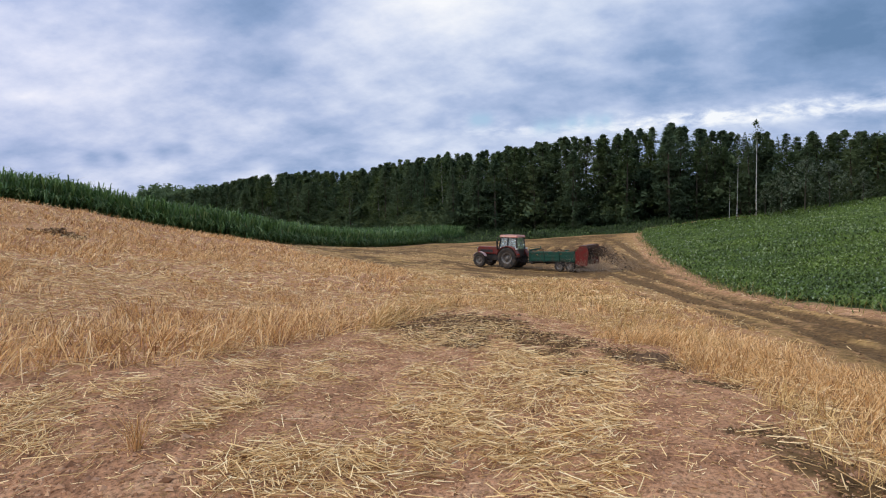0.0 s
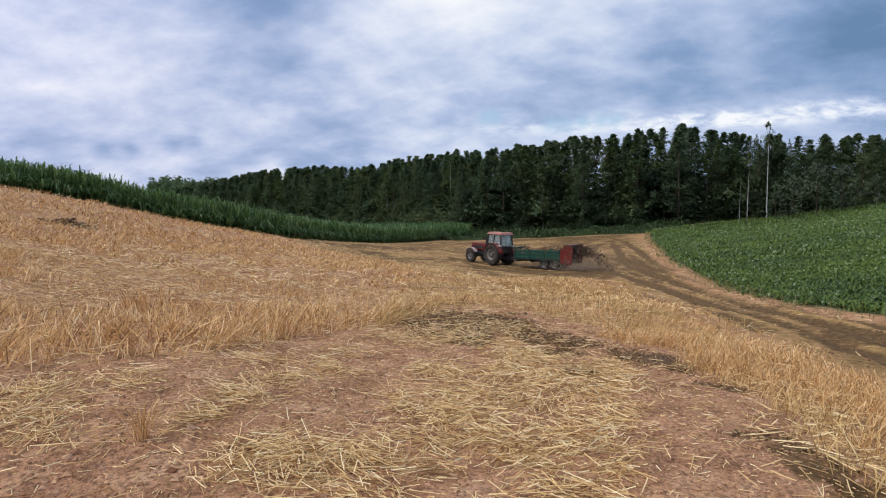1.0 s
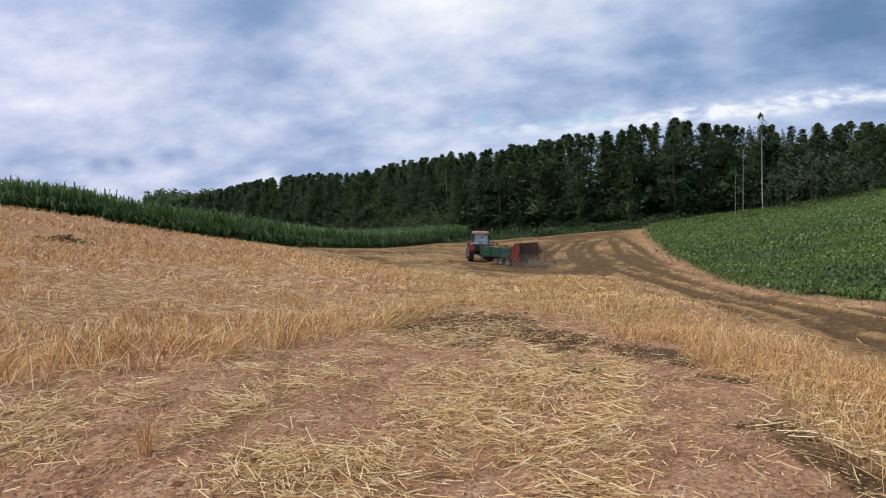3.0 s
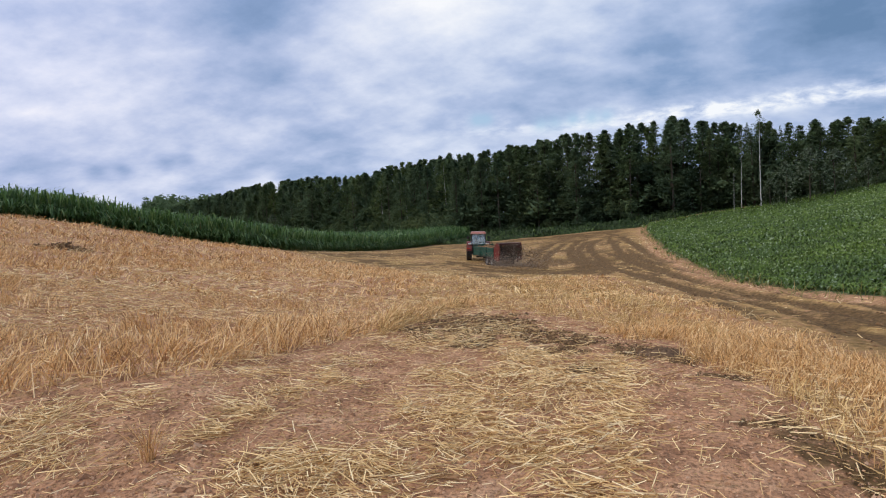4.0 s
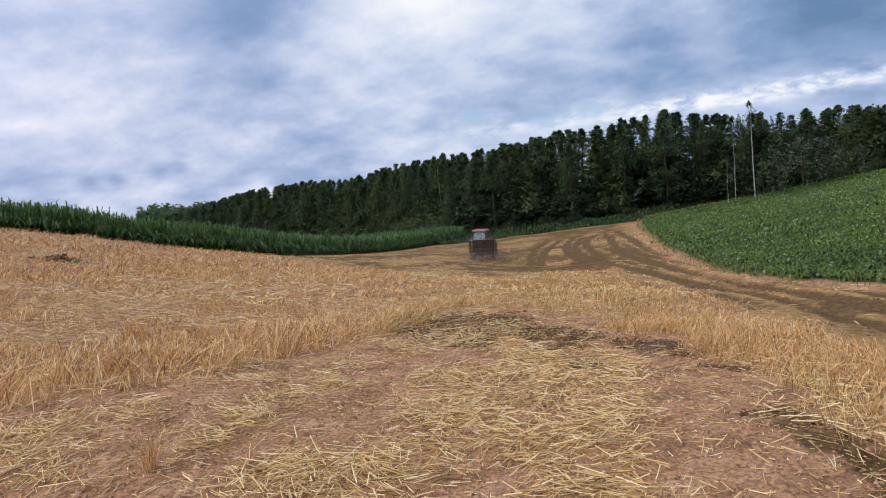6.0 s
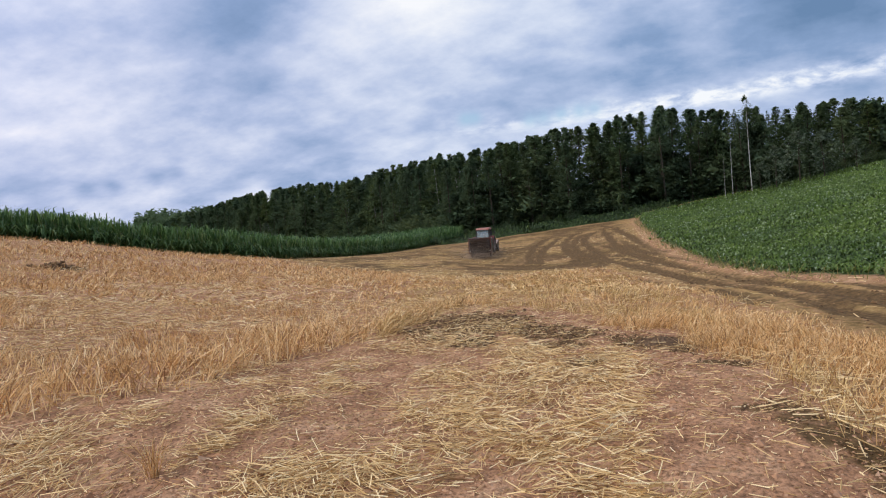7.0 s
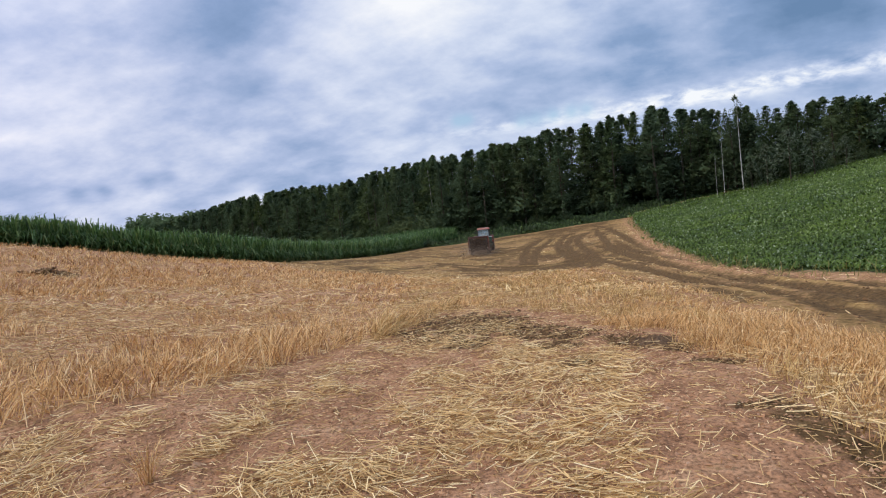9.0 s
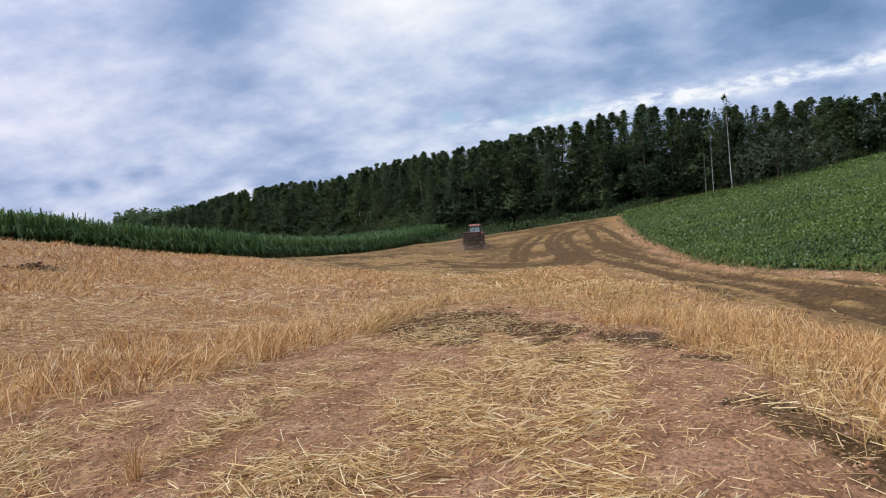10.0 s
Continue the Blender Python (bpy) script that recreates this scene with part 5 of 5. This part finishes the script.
    x, y = g.uniform(-0.92, 0.92, n), g.uniform(-1.5, 2.88, n)
    z = 1.32 + 0.35 * vnoise(x, y, 0.7, 33) - 0.25 * np.abs(x) + 0.32 * np.exp(-((y + 0.9) / 0.6) ** 2)
    v1 = lumps(x, y, z, g.uniform(0.06, 0.16, n))
    part("load", mesh_from("load", *v1, M["manure"]), M["manure"], S, "heap of dark strawy manure")
    # flung manure: three flights of lumps behind the beaters
    for k, (reach, high, cnt) in enumerate(((0.9, 0.35, 620), (1.9, 0.35, 420), (3.2, 0.1, 300))):
        d = reach * g.random(cnt) ** 0.8 + 0.15
        x = g.normal(0, 0.45 + 0.12 * k, cnt) * (0.7 + 0.3 * d)
        lob = g.uniform(0.2, 1.0, cnt)
        z = 1.05 + high * lob * np.sin(np.clip(d / (reach + 0.4), 0, 1) * 3.0) + lob * 0.5 - 0.17 * d * d * (0.5 + 0.5 * g.random(cnt))
        ok = z > 0.08
        v2 = lumps(x[ok], -1.75 - d[ok], z[ok], g.uniform(0.012, 0.05, ok.sum()) * np.where(g.random(ok.sum()) < 0.1, 1.7, 1), 0.9)
        P["spray%d" % k] = part("flung_manure", mesh_from("flung_manure", *v2, M["wet_manure"]), M["wet_manure"], S, "dark lumps of manure thrown backwards")
        tagged(P["spray%d" % k], kind="stuff")
    return S, P


def build_dust():
    """Fine dry dust drifting behind the wheels, specks far smaller than a lump."""
    g = np.random.default_rng(21)
    n = 26000
    d = g.gamma(2.0, 1.3, n)
    x = g.normal(0.15, 0.7, n) * (0.8 + 0.22 * d) - 0.12 * d
    z = np.abs(g.normal(0, 0.45, n)) * (0.9 + 0.22 * d) + 0.05
    v, f = lumps(x, 0.6 - d, z, g.uniform(0.005, 0.014, n), 1.0)
    return tagged(new("dust", mesh_from("dust", v, f, M["dust"])), "thin pale brown dust trailing the spreader's wheels", "dust", kind="stuff")


TRACTOR, TP = build_tractor()
SPREADER, SP = build_spreader()
DUST = build_dust()

# ---- what moves ----
DRIVE = [(0, 5.6, 46.75), (1, 4.05, 47.9), (2, 3.15, 49.7), (2.7, 2.8, 51.1), (4, 2.75, 53.8), (5, 3.05, 56.0), (7, 4.35, 60.7), (8, 5.0, 63.4), (9, 5.5, 66.4), (10, 5.85, 69.6)]
HITCH, POLE = 1.0, 4.05


def drive_at(t):
    """Place of the rear axle, by a smooth curve through the stations."""
    i = max(k for k in range(len(DRIVE) - 1) if DRIVE[k][0] <= t or k == 0)

    def slope(k):
        a, b = DRIVE[max(k - 1, 0)], DRIVE[min(k + 1, len(DRIVE) - 1)]
        return np.array([(b[1] - a[1]) / (b[0] - a[0]), (b[2] - a[2]) / (b[0] - a[0])])
    t0, t1 = DRIVE[i][0], DRIVE[i + 1][0]
    h = t1 - t0
    s = (t - t0) / h
    p, q = np.array(DRIVE[i][1:]), np.array(DRIVE[i + 1][1:])
    m0, m1 = slope(i), slope(i + 1)
    return (2 * s ** 3 - 3 * s * s + 1) * p + (s ** 3 - 2 * s * s + s) * h * m0 + (3 * s * s - 2 * s ** 3) * q + (s ** 3 - s * s) * h * m1


def on_land(x, y, fx, fy, base, gauge=0.85):
    """A pose on the soil at (x, y), heading along (fx, fy)."""
    f = Vector((fx, fy, 0)).normalized()
    r = Vector((f.y, -f.x, 0))
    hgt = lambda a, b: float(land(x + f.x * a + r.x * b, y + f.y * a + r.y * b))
    fwd = Vector((f.x, f.y, (hgt(base, 0) - hgt(0, 0)) / base)).normalized()
    rgt = Vector((r.x, r.y, (hgt(0, gauge) - hgt(0, -gauge)) / (2 * gauge)))
    up = rgt.cross(fwd).normalized()
    rgt = fwd.cross(up)
    m = Matrix((rgt, fwd, up)).transposed().to_4x4()
    m.translation = (x, y, hgt(0, 0) - 0.03)
    return m


def motions():
    step = 0.05
    trail = np.array([9.25, 43.9])
    rows_t, rows_s, went, rolled = [], [], [], []
    far_t = far_s = 0.0
    before_t, before_s = drive_at(0), trail.copy()
    for k in range(201):
        t = k * step
        p = drive_at(t)
        a, b = drive_at(max(t - 0.05, 0)), drive_at(min(t + 0.05, 10))
        f = unit(b - a)
        hook = p - f * HITCH
        d = unit(hook - trail)
        trail = hook - d * POLE
        far_t += float(np.linalg.norm(p - before_t))
        far_s += float(np.linalg.norm(trail - before_s)) if k else 0.0
        before_t, before_s = p, trail.copy()
        went.append((t, far_t, far_s))
        if k % 5 == 0:
            rows_t.append((t, on_land(*p, *f, 2.6)))
            rows_s.append((t, on_land(*trail, *d, 2.0)))
    walk(TRACTOR, rows_t)
    walk(SPREADER, rows_s)
    walk(DUST, rows_s)
    for name, ob in list(TP.items()) + list(SP.items()):
        at = ob.location.copy()
        if name.startswith("beater"):
            walk(ob, [(k / 10, pose(*at, -75 * k)) for k in range(101)])
        elif name.startswith("spray"):
            n = int(name[-1])
            walk(ob, [(k / 5, pose(0, 0.10 * math.sin(1.9 * k + n * 2), 0.05 * math.sin(2.6 * k + n), 2.0 * math.sin(1.4 * k + n), 0, 2.5 * math.sin(1.1 * k + 2 * n))) for k in range(51)])
        else:
            r = 0.87 if name.startswith("rear") else 0.58 if name.startswith("front") else 0.39
            walk(ob, [(t, pose(*at, -math.degrees((a if ob in TP.values() else b) / r))) for t, a, b in went[::4 if r > 0.5 else 2]])


motions()
